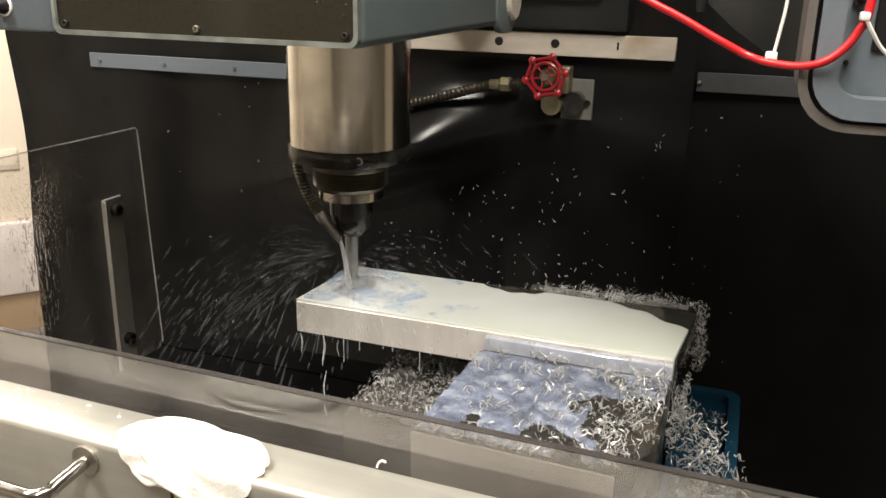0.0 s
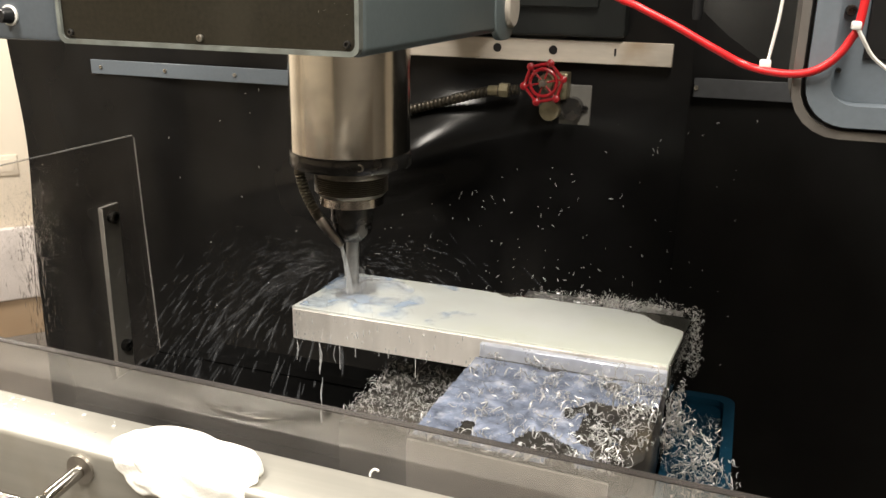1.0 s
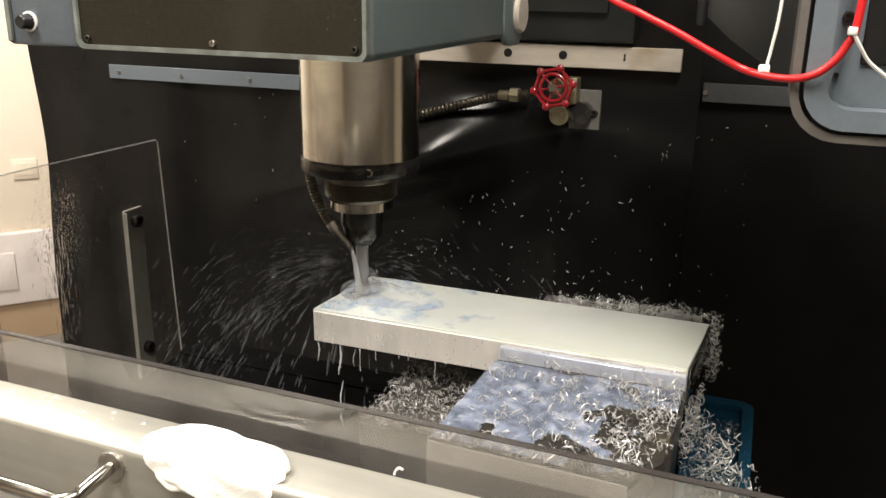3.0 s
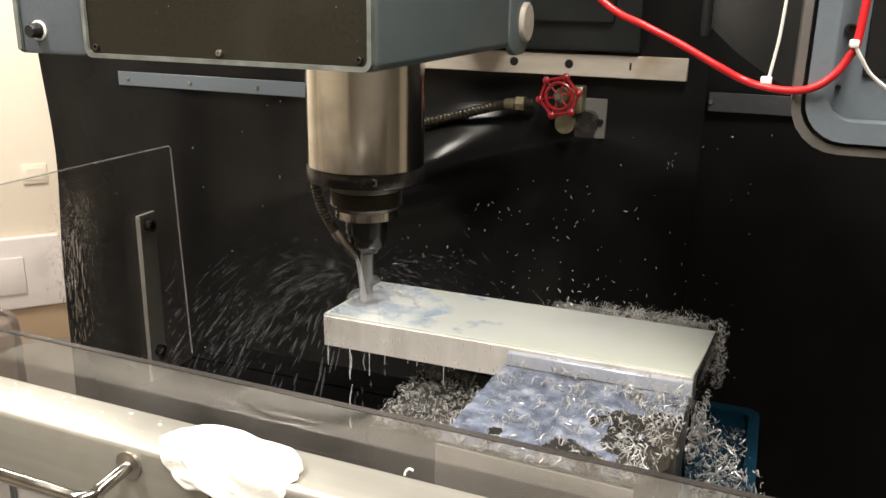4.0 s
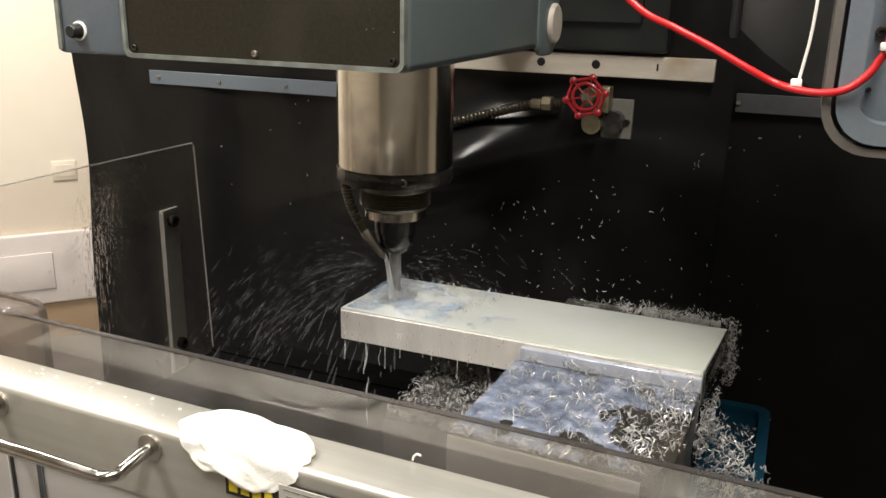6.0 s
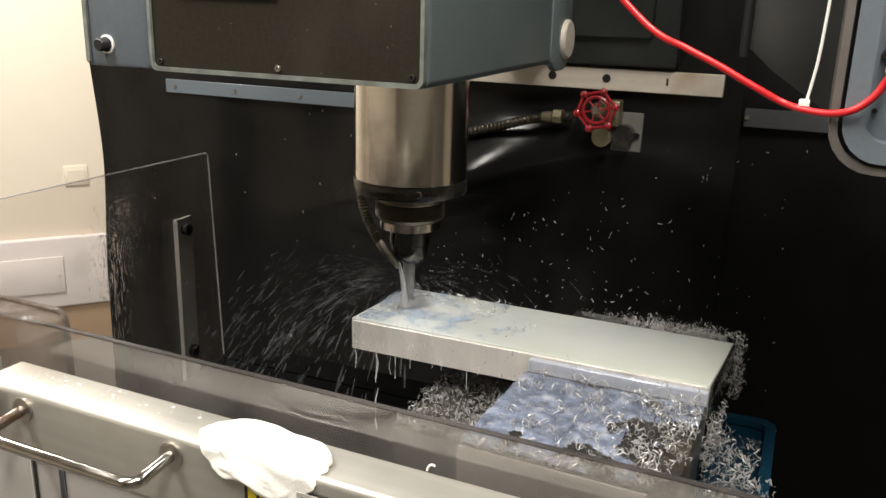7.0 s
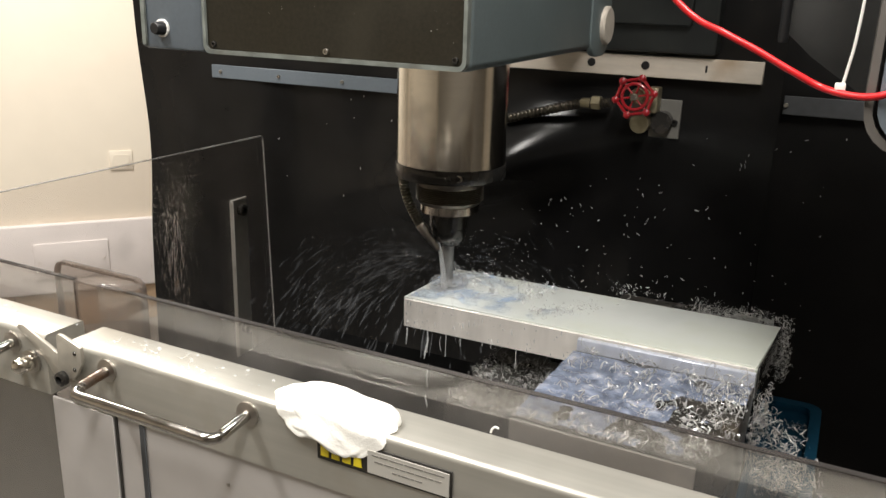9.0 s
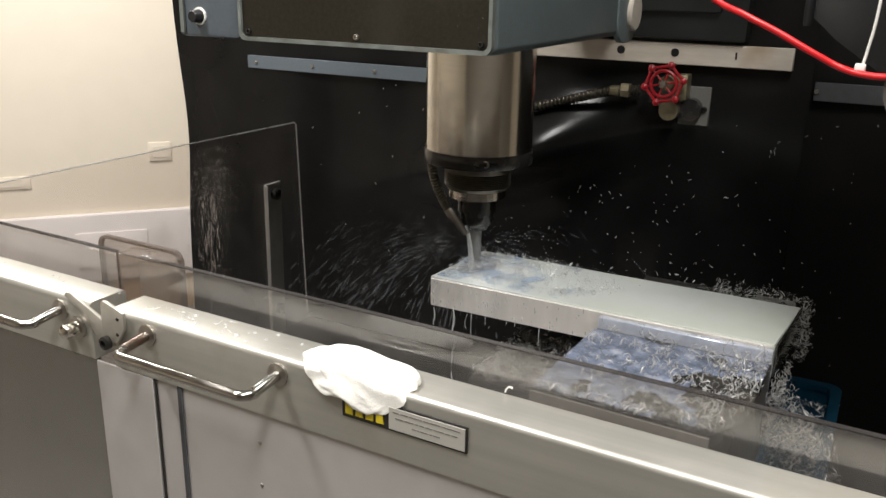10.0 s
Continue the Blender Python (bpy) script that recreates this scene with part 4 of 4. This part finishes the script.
    tagged(part("wet_coat", bm, M_DROP, p, "clinging coolant drops"), kind="stuff")


def build_rag():
    bm = bmesh.new()
    bmesh.ops.create_icosphere(bm, subdivisions=5, radius=1.0)
    for v in bm.verts:
        d = v.co.normalized()
        n = noise.noise(d * 1.6 + Vector((3, 1, 7))) * 0.22 + noise.noise(d * 4.0) * 0.09 + noise.noise(d * 9.0) * 0.03
        v.co = d * (1 + n)
        x, y, z = v.co.x * 0.043, v.co.y * 0.022, v.co.z * 0.0115
        x -= 0.005 * max(0, v.co.z)
        # the cloth hangs over the rail's front edge, longest near one end
        if y < -0.003:
            hang = 0.74 + 0.62 * math.exp(-((x - 0.021) / 0.015) ** 2) + 0.1 * math.sin(x * 160)
            z -= (-0.003 - y) * hang * 1.05
            y = -0.003 + (y + 0.003) * 0.6
        y, z = -0.4365 + y, 0.1033 + z
        if z < 0.1011 and y > -0.4465:
            if y > -0.4425:
                z = 0.1011 + 0.0008 * n
            else:
                y = -0.4465 - 0.001 * abs(n)
        v.co = (0.190 + x, y, z)
    for step in range(2):
        bmesh.ops.smooth_vert(bm, verts=bm.verts, factor=0.4, use_axis_x=True, use_axis_y=True, use_axis_z=True)
    askew(solo("rag", bm, M_RAG, "crumpled white cotton rag draped over the steel rail", "rag", base=(0.19, -0.43, 0.105)))
    bm = tube(smooth_path([(0.282, -0.4105, 0.1011), (0.2825, -0.410, 0.1033), (0.2845, -0.4098, 0.1053), (0.2868, -0.410, 0.1049)], 5), 0.00065, 8)
    askew(solo("plastic_shaving", bm, M_WHITE, "curled white plastic shaving on the steel rail", "shaving", base=(0.281, -0.4145, 0.105)))


def build_rail_drops():
    rnd = random.Random(8)
    bm = bmesh.new()
    for k in range(110):
        x = abs(rnd.gauss(0, 0.055)) - 0.02 if k < 70 else rnd.uniform(-0.3, 0.13)
        if -0.052 < x < -0.046 or 0.14 < x < 0.24:
            continue
        r = 0.0003 + 0.0011 * rnd.random() ** 2
        m = Matrix.Translation((x, rnd.uniform(-0.438, -0.414), 0.1006)) @ Matrix.Diagonal((1.3, 1, 0.45, 1))
        bmesh.ops.create_icosphere(bm, subdivisions=1, radius=r, matrix=m)
    askew(solo("rail_drops", bm, M_WATER, "scattered milky drops on the steel rail", "coolant", "stuff", base=(0.1, -0.427, 0.105)))


# ---- pendant, arm and red cable ----
def build_pendant():
    p = thing("control_pendant", (0.62, -0.16, 0.25), "blue-grey control pendant with a rubber edged frame", "control panel")
    x0, x1, z0, z1 = 0.4675, 0.86, 0.240, 0.70
    part("gasket", frame_plate(rounded(x0, x1, z0, z1, 0.035), rounded(x0 + 0.006, x1 - 0.006, z0 + 0.006, z1 - 0.006, 0.031), "y", -0.118, -0.04), M_GASKET, p, "grey-brown rubber edging")
    part("groove", frame_plate(rounded(x0 + 0.0062, x1 - 0.0062, z0 + 0.0062, z1 - 0.0062, 0.031), rounded(x0 + 0.0088, x1 - 0.0088, z0 + 0.0088, z1 - 0.0088, 0.029), "y", -0.110, -0.05), M_BLACK, p)
    part("frame", frame_plate(rounded(x0 + 0.009, x1 - 0.009, z0 + 0.009, z1 - 0.009, 0.029), rounded(x0 + 0.024, x1 - 0.024, z0 + 0.024, z1 - 0.024, 0.018), "y", -0.122, -0.05), M_STRIPBLUE, p)
    part("panel", slab(rounded(x0 + 0.0242, x1 - 0.0242, z0 + 0.0242, z1 - 0.0242, 0.018), "y", -0.100, -0.06), M_STRIPBLUE, p)
    part("screen", box(0.512, 0.80, -0.1035, -0.100, 0.294, 0.60, 0.002), M_BLACK, p, "black screen")
    screw(p, 0.500, -0.100, 0.327, 0.004)
    screw(p, 0.4975, -0.100, 0.286, 0.002)
    a = part("boom", tube([(0.66, -0.08, 0.69), (0.66, -0.08, 1.605)], 0.025, 16), M_BLUE, p)
    part("arm", box(0.45, 0.70, -0.039, 0.106, 0.61, 0.64, 0.004), M_BLUE, p)
    a = p
    part("shield", slab([(0.383, 0.325), (0.415, 0.297), (0.471, 0.2595), (0.60, 0.2595), (0.60, 0.612), (0.383, 0.612)], "y", 0.098, 0.104), M_SMOKE, a, "smoky grey plastic shield")
    part("hinge", lathe([(0.004, 0.31), (0.005, 0.315), (0.005, 0.40)], (0.386, 0.096, 0), "z", 16), M_BLACK, a)
    c = thing("red_cable", (0.45, -0.105, 0.28), "sagging red cable held by white cable ties", "cable")
    pts = smooth_path([(0.27, -0.09, 0.39), (0.325, -0.10, 0.3405), (0.357, -0.105, 0.325), (0.384, -0.105, 0.3125), (0.412, -0.105, 0.298), (0.437, -0.105, 0.2865), (0.4615, -0.118, 0.2835), (0.479, -0.128, 0.2868), (0.4915, -0.13, 0.296), (0.4995, -0.13, 0.309), (0.504, -0.13, 0.3255), (0.507, -0.128, 0.40)], 8)
    part("sheath", tube(pts, 0.0028, 14), M_CABLE, c)
    t1 = part("cable_tie", tube(smooth_path([(0.4495, -0.105, 0.287), (0.452, -0.104, 0.305), (0.4545, -0.103, 0.33), (0.457, -0.10, 0.40)], 5), 0.0012, 6), M_WHITE, c, "white nylon cable tie")
    part("tie_head", box(0.4445, 0.4525, -0.1105, -0.1015, 0.2845, 0.2915, 0.0012), M_WHITE, t1)
    t2 = part("cable_tie", tube(smooth_path([(0.501, -0.136, 0.319), (0.507, -0.134, 0.309), (0.515, -0.13, 0.298), (0.528, -0.128, 0.288)], 5), 0.0014, 6), M_WHITE, c, "white nylon cable tie")
    part("tie_head", box(0.4985, 0.5045, -0.1375, -0.127, 0.3155, 0.321, 0.0012), M_WHITE, t2)


# ---- chips ----
def build_chips():
    rnd = random.Random(11)

    def heap(n, x0, x1, y0, y1, z, tall, keep=None):
        out = []
        while len(out) < n:
            x, y = rnd.uniform(x0, x1), rnd.uniform(y0, y1)
            if keep and not keep(x, y):
                continue
            out.append((x, y, z + tall * rnd.random() ** 1.5))
        return out
    clump = lambda x, y: noise.noise(Vector((x * 62, y * 62, 2))) + 0.25 * (x - 0.29) / 0.1 > rnd.uniform(-0.1, 0.4)
    on_jaw = lambda x, y: y > -0.183 - 0.04 * (x - 0.209) and y > -0.15 - 1.86 * (0.3985 - x)
    on_table(chips("chips_on_jaw", heap(1150, 0.214, 0.402, -0.184, -0.016, -0.0132, 0.008, lambda x, y: clump(x, y) and on_jaw(x, y)) + heap(300, 0.209, 0.378, -0.188, -0.176, -0.0160, 0.006) + heap(150, 0.35, 0.398, -0.145, -0.016, -0.010, 0.013), "bright curled aluminium chips strewn over the wet jaw", (0.3, -0.1, -0.0165), (0.002, 0.0115), 21))
    on_table(chips("chips_on_ledge", heap(2200, 0.094, 0.214, -0.086, 0.06, -0.077, 0.010), "dense heap of curled aluminium chips on the ledge", (0.15, 0.0, -0.0775), (0.002, 0.0068), 22))
    back = lambda x, y: x > 0.312 or rnd.random() < 0.1
    on_table(chips("chips_behind_block", heap(800, 0.255, 0.425, 0.1255, 0.165, -0.0165, 0.0215, back), "curled chips heaped on the rear jaw", (0.33, 0.15, -0.0165), (0.002, 0.0078), 23))
    def clump_at(n, c, size, out):
        for k in range(n):
            d = Vector((rnd.gauss(0, 1), rnd.gauss(0, 1), rnd.gauss(0, 1)))
            d *= min(1, 1.9 / d.length)
            p = (max(0.4055, c[0] + d.x * size[0]), c[1] + d.y * size[1], max(-0.121, c[2] + d.z * size[2]))
            out.append(p)
    out = []
    clump_at(190, (0.4208, 0.110, -0.0346), (0.004, 0.012, 0.013), out)
    clump_at(90, (0.4146, 0.130, -0.0222), (0.004, 0.010, 0.006), out)
    on_table(chips("chips_at_vise_end", out, "tangle of bright chips caught on the block's end", (0.415, 0.1, -0.03), (0.002, 0.0075), 24))
    out = []
    clump_at(10, (0.4117, 0.060, -0.0380), (0.004, 0.008, 0.006), out)
    clump_at(60, (0.4131, 0.030, -0.0455), (0.003, 0.012, 0.007), out)
    clump_at(110, (0.4100, 0.000, -0.0527), (0.004, 0.014, 0.010), out)
    clump_at(90, (0.4083, -0.030, -0.0613), (0.004, 0.014, 0.012), out)
    on_table(chips("chips_on_vise_side", out, "bright curled chips clinging to the vise side", (0.41, 0.02, -0.05), (0.003, 0.0105), 25))
    out = []
    clump_at(130, (0.4194, -0.010, -0.0607), (0.008, 0.016, 0.011), out)
    clump_at(170, (0.4419, -0.040, -0.0632), (0.010, 0.016, 0.013), out)
    clump_at(170, (0.4324, -0.060, -0.0770), (0.011, 0.018, 0.014), out)
    clump_at(130, (0.4572, -0.060, -0.0827), (0.012, 0.018, 0.014), out)
    for k in range(120):
        out.append((rnd.uniform(0.415, 0.455), rnd.uniform(0.0, 0.145), -0.122 + 0.005 * rnd.random()))
    on_table(chips("chip_heap", out, "loose heap of large bright chips in the blue tray", (0.437, -0.04, -0.124), (0.003, 0.0105), 26))
    out = [(0.128 + rnd.gauss(0, 0.012), -0.1614, 0.302 + abs(rnd.gauss(0, 0.012))) for k in range(14)]
    out += [(rnd.uniform(-0.11, 0.14), -0.1614, rnd.uniform(0.292, 0.36)) for k in range(12)]
    chips("specks_on_head", out, "pale specks and nicks on the dark plate", (0.1, -0.1612, 0.3), (0.0006, 0.0018), 27, M_FLECK)
    # flecks stuck to the rubber curtain
    out = []
    while len(out) < 300:
        x, z = rnd.uniform(-0.6, 0.5), rnd.uniform(-0.42, 0.16)
        if math.exp(-((x - 0.1) ** 2 / 0.06 + (z + 0.08) ** 2 / 0.04)) + 0.12 > rnd.random():
            out.append((x, 0.577, z))
    bm = bmesh.new()
    for x, y, z in out:
        ln = 0.0007 + 0.0034 * rnd.random() ** 2.2
        w = 0.00040 + 0.00040 * rnd.random() ** 2
        a = rnd.gauss(1.57, 0.7)
        d = Vector((math.cos(a), rnd.uniform(-0.3, 0.3), math.sin(a))) * ln
        side = Vector((-math.sin(a), 0, math.cos(a))) * ln * rnd.uniform(-0.25, 0.25)
        p = Vector((x, y, z))
        tube([p - d, p + side, p + d], lambda i: (w * 0.5, w, w * 0.4)[i], 5, bm)
    solo("flecks_on_curtain", bm, M_FLECK, "tiny bright chips stuck to the black rubber curtain", "metal chips", "stuff", base=(0.1, 0.58, -0.4))


THROWN = []


def build_thrown_chips():
    """Small clumps that the cutter throws from the rear heap up onto the block."""
    rnd = random.Random(77)
    spots = ((4.1, 0.10, 0.112), (4.65, 0.15, 0.115), (5.1, 0.07, 0.105), (5.65, 0.13, 0.055), (6.1, 0.185, 0.05), (6.65, 0.03, 0.03),
             (7.1, 0.10, 0.095), (7.6, 0.165, 0.030), (8.1, 0.055, 0.115), (8.6, 0.20, 0.06), (9.1, 0.12, 0.115), (9.6, 0.015, 0.045),
             (6.7, 0.14, 0.095), (7.25, 0.05, 0.07), (7.75, 0.12, 0.058), (8.2, 0.035, 0.10), (8.4, 0.09, 0.06), (8.7, 0.14, 0.10), (8.9, 0.155, 0.035),
             (9.0, 0.03, 0.112), (9.2, 0.075, 0.02), (9.35, 0.175, 0.09), (9.55, 0.11, 0.03), (7.9, 0.06, 0.118), (8.55, 0.17, 0.025))
    for n, (t, x, y) in enumerate(spots):
        pts = []
        while len(pts) < 38:
            px, py = rnd.gauss(0, 0.02), rnd.gauss(0, 0.008)
            if 0.004 < y + 0.866 * px + 0.5 * py < 0.121 and 0.004 < x + 0.5 * px - 0.866 * py:
                pts.append((px, py, 0.0015 + 0.003 * rnd.random()))
        ob = new("chip_clump", chips_mesh("chip_clump", pts, M_CHIP, (0, 0, 0), (0.0025, 0.007), 100 + n))
        tagged(ob, "small clump of bright chips thrown onto the block", "metal chips", "thrown chips", "stuff")
        start = (0.25 + 0.012 * (n % 12), 0.15 + 0.01 * (n % 3), -0.012)
        ob.location = start
        THROWN.append((ob, t, start, (x, y, 0.001)))


# ---- coolant in motion ----
def build_coolant():
    jet = thing("coolant_jet", (0.0412, 0.047, 0.0), "milky coolant jet from the nozzle to the cutter", "coolant jet")
    part("stream", tube(smooth_path([(0.039, 0.0315, 0.0615), (0.0405, 0.037, 0.045), (0.041, 0.043, 0.022), (0.0412, 0.047, 0.001)], 6), lambda i: 0.0019 + 0.00012 * i, 10), M_WATER, jet)
    rnd = random.Random(31)
    # fans of drops thrown off the cutter
    fans = []
    for k in range(8):
        bm = bmesh.new()
        for j in range(190):
            a = rnd.gauss(radians(200), radians(58)) if j % 6 else rnd.uniform(radians(10), radians(110))
            r = 0.03 + 0.31 * rnd.random() ** 0.8 if j < 170 else 0.014 + 0.075 * rnd.random()
            up = rnd.uniform(-0.1, 0.55)
            if j >= 170:
                a = rnd.uniform(0, 6.28)
            z = 0.03 + r * up - 3.6 * r * r * rnd.uniform(0.6, 1.3)
            slope = up - 7.2 * r
            p = Vector((AX + r * math.cos(a), AY + r * math.sin(a) * 0.75, z))
            if z < 0.002 and -0.01 < p.x < 0.42 and -0.012 < p.y < 0.135:
                continue
            if p.y < -0.30 or p.x < -0.33:
                continue
            d = Vector((math.cos(a), math.sin(a) * 0.75, slope)).normalized()
            ln = 0.003 + 0.014 * rnd.random() ** 2 if j < 170 else rnd.uniform(0.001, 0.004)
            w = rnd.uniform(0.0004, 0.0016)
            tube([p - d * ln, p, p + d * ln], lambda i: (w * 0.3, w, w * 0.4)[i], 5, bm)
        f = solo("coolant_spray", bm, M_SPRAY, "flying streaks of coolant thrown off the cutter", "coolant spray", "stuff", "spray", (AX, AY, 0.03))
        fans.append(f)
    # mist round the cutter
    puffs = []
    for k in (0, 2, 4):
        bm = bmesh.new()
        bmesh.ops.create_icosphere(bm, subdivisions=4, radius=1.0)
        for v in bm.verts:
            n = 1 + 0.35 * noise.noise(v.co * 1.3 + Vector((k * 5, 0, 0))) + 0.1 * noise.noise(v.co * 4 + Vector((0, k * 3, 0)))
            s = (0.024 + 0.005 * (k % 3), 0.022, 0.006 + 0.001 * (k % 4)) if k % 2 else (0.010 + 0.002 * k, 0.011 + 0.003 * k, 0.024 - 0.004 * k)
            c = (0.008 * math.sin(k * 2.4) + 0.005, 0.010 * math.cos(k * 1.7), 0.004)
            v.co = (AX + c[0] + v.co.x * n * s[0], AY + c[1] + v.co.y * n * s[1], max(0.001, c[2] + v.co.z * n * s[2]))
        puffs.append(solo("coolant_mist", bm, M_MIST, "thin white coolant mist round the cutter", "coolant mist", "stuff", "mist", (AX, AY, 0.0)))
    bm = bmesh.new()
    bmesh.ops.create_icosphere(bm, subdivisions=4, radius=1.0)
    for v in bm.verts:
        n = 1 + 0.4 * noise.noise(v.co * 1.6 + Vector((9, 2, 0))) + 0.2 * noise.noise(v.co * 4 + Vector((0, 5, 1)))
        v.co = (max(0.024, AX + 0.022 + v.co.x * n * 0.040), min(0.108, max(0.018, AY + v.co.y * n * 0.038)), max(0.0012, v.co.z * n * 0.012))
    puffs.append(solo("coolant_mist", bm, M_MIST, "thin white coolant mist spreading over the block", "coolant mist", "stuff", "mist", (AX, AY, 0.0)))
    bm = bmesh.new()
    for k in range(60):
        x, z = 0.205 * rnd.random() ** 1.3 + 0.003, rnd.uniform(-0.036, -0.004)
        r = rnd.uniform(0.0003, 0.0009)
        m = Matrix.Translation((x, -0.0037, z)) @ Matrix.Diagonal((1, 0.6, rnd.choice((1.2, 2, 4, 7)), 1))
        bmesh.ops.create_icosphere(bm, subdivisions=1, radius=r, matrix=m)
    for k in range(6):
        x, h = 0.01 + 0.2 * rnd.random(), 0.003 + 0.03 * rnd.random() ** 2
        tube([(x, -0.003, -0.0365), (x, -0.0032, -0.0375 - h * 0.5), (x, -0.0032, -0.0375 - h)], lambda i: (0.0007, 0.0003, 0.0006)[i], 6, bm)
    on_table(solo("face_runs", bm, M_WATER, "milky runs and drips on the block's front face", "coolant", "stuff", base=(0.1, -0.003, -0.038)))
    # coolant running off the block's overhanging end in broken strands
    falls = []
    for k, (x, r, z0, z1) in enumerate(((0.034, 0.0016, -0.036, -0.072), (0.0355, 0.0011, -0.078, -0.112), (0.0345, 0.0014, -0.118, -0.135), (0.007, 0.0012, -0.036, -0.060), (0.052, 0.0006, -0.037, -0.058))):
        pts = []
        for j in range(13):
            u = j / 12
            pts.append((x + 0.0012 * math.sin(u * 5 + k * 2), -0.0045 + 0.001 * math.sin(u * 4 + k), z0 + (z1 - z0) * u))
        f = solo("coolant_dribble", tube(pts, lambda i: r * (0.25 + 0.75 * math.sin(math.pi * (i + 0.6) / 13.2)) * (0.8 + 0.2 * math.sin(i * 2.1 + k)), 8), M_WATER, "milky coolant running off the block", "coolant", "", "dribbles", (x, -0.0045, z0))
        falls.append(f)
    return fans, puffs, falls


build_room()
build_back()
build_valve()
build_head()
build_quill()
TOOL = build_tool()
build_work()
build_pool()
build_film()
build_puddles()
build_guard()
build_side_panel()
build_rag()
build_rail_drops()
build_pendant()
build_chips()
build_thrown_chips()
FANS, PUFFS, FALLS = build_coolant()


def table_at(t):
    for (a, xa, ya), (b, xb, yb) in zip(TABLE, TABLE[1:]):
        if t <= b:
            u = (t - a) / (b - a)
            return xa + (xb - xa) * u, ya + (yb - ya) * u
    return TABLE[-1][1:]


def feed_at(t):
    for (a, za), (b, zb) in zip(FEED, FEED[1:]):
        if t <= b:
            return za + (zb - za) * (t - a) / (b - a)
    return FEED[-1][1]


def motions():
    for ob in TABLE_THINGS:
        b = ob.location.copy()
        walk(ob, [(t, pose(b.x + dx, b.y + dy, b.z)) for t, dx, dy in TABLE])
    for ob, drop in PUDDLES:
        b = ob.location.copy()
        rows = []
        for t, dx, dy in TABLE:
            u = min(1, t / 2.5)
            rows.append((t, pose(b.x + dx, b.y + dy, b.z - drop * u)))
        walk(ob, rows)
    for ob in GUARD_THINGS:
        b = pose(0, -0.43, 0, 0, 0, GUARD_TURN) @ (ob.location - Vector((0, -0.43, 0)))
        walk(ob, [(t, pose(b.x + dx, b.y + dy, b.z, 0, 0, GUARD_TURN)) for t, dx, dy in TABLE])
    for ob in FED:
        b = ob.location.copy()
        if ob == TOOL:
            walk(ob, [(k / 10, pose(b.x, b.y, b.z + feed_at(k / 10), 0, 0, -75 * k)) for k in range(101)])
        else:
            walk(ob, [(t, pose(b.x, b.y, b.z + dz)) for t, dz in FEED])
    for ob, t0, a, z in THROWN:
        rows = []
        for t in sorted({u for u, *_ in TABLE} | {t0, t0 + 0.06, t0 + 0.12, t0 + 0.18, t0 + 0.24}):
            u = min(1, max(0, (t - t0) / 0.24))
            dx, dy = table_at(t)
            hop = 0.025 * 4 * u * (1 - u)
            rows.append((t, pose(a[0] + (z[0] - a[0]) * u + dx, a[1] + (z[1] - a[1]) * u + dy, a[2] + (z[2] - a[2]) * u + hop, 0, 0, 60 * u)))
        walk(ob, rows)
    for n, ob in enumerate(FANS):
        b = ob.location.copy()
        rows, step = [], 0.2
        for k in range(int(10 / step) + 1):
            t = k * step
            u = (k * 0.37 + n * 0.29) % 1.0
            rows.append((t, pose(b.x, b.y, b.z + 0.006 * math.sin(k * 1.7 + n), 0, 0, -14 + 28 * u)))
        walk(ob, rows)
    for n, ob in enumerate(PUFFS):
        b = ob.location.copy()
        walk(ob, [(k * 0.25, pose(b.x, b.y, b.z, 0, 0, 12 * math.sin(k * 1.9 + n * 2))) for k in range(41)])
    for n, ob in enumerate(FALLS):
        b = ob.location.copy()
        rows = []
        for k in range(41):
            t = k * 0.25
            dx, dy = table_at(t)
            rows.append((t, pose(b.x + dx, b.y + dy, b.z - 0.003 * (k * 0.7 + n * 0.3 - int(k * 0.7 + n * 0.3)), 0, 2.5 * math.sin(k * 1.1 + n * 1.7), 20 * math.sin(k * 0.9 + n))))
        walk(ob, rows)


motions()
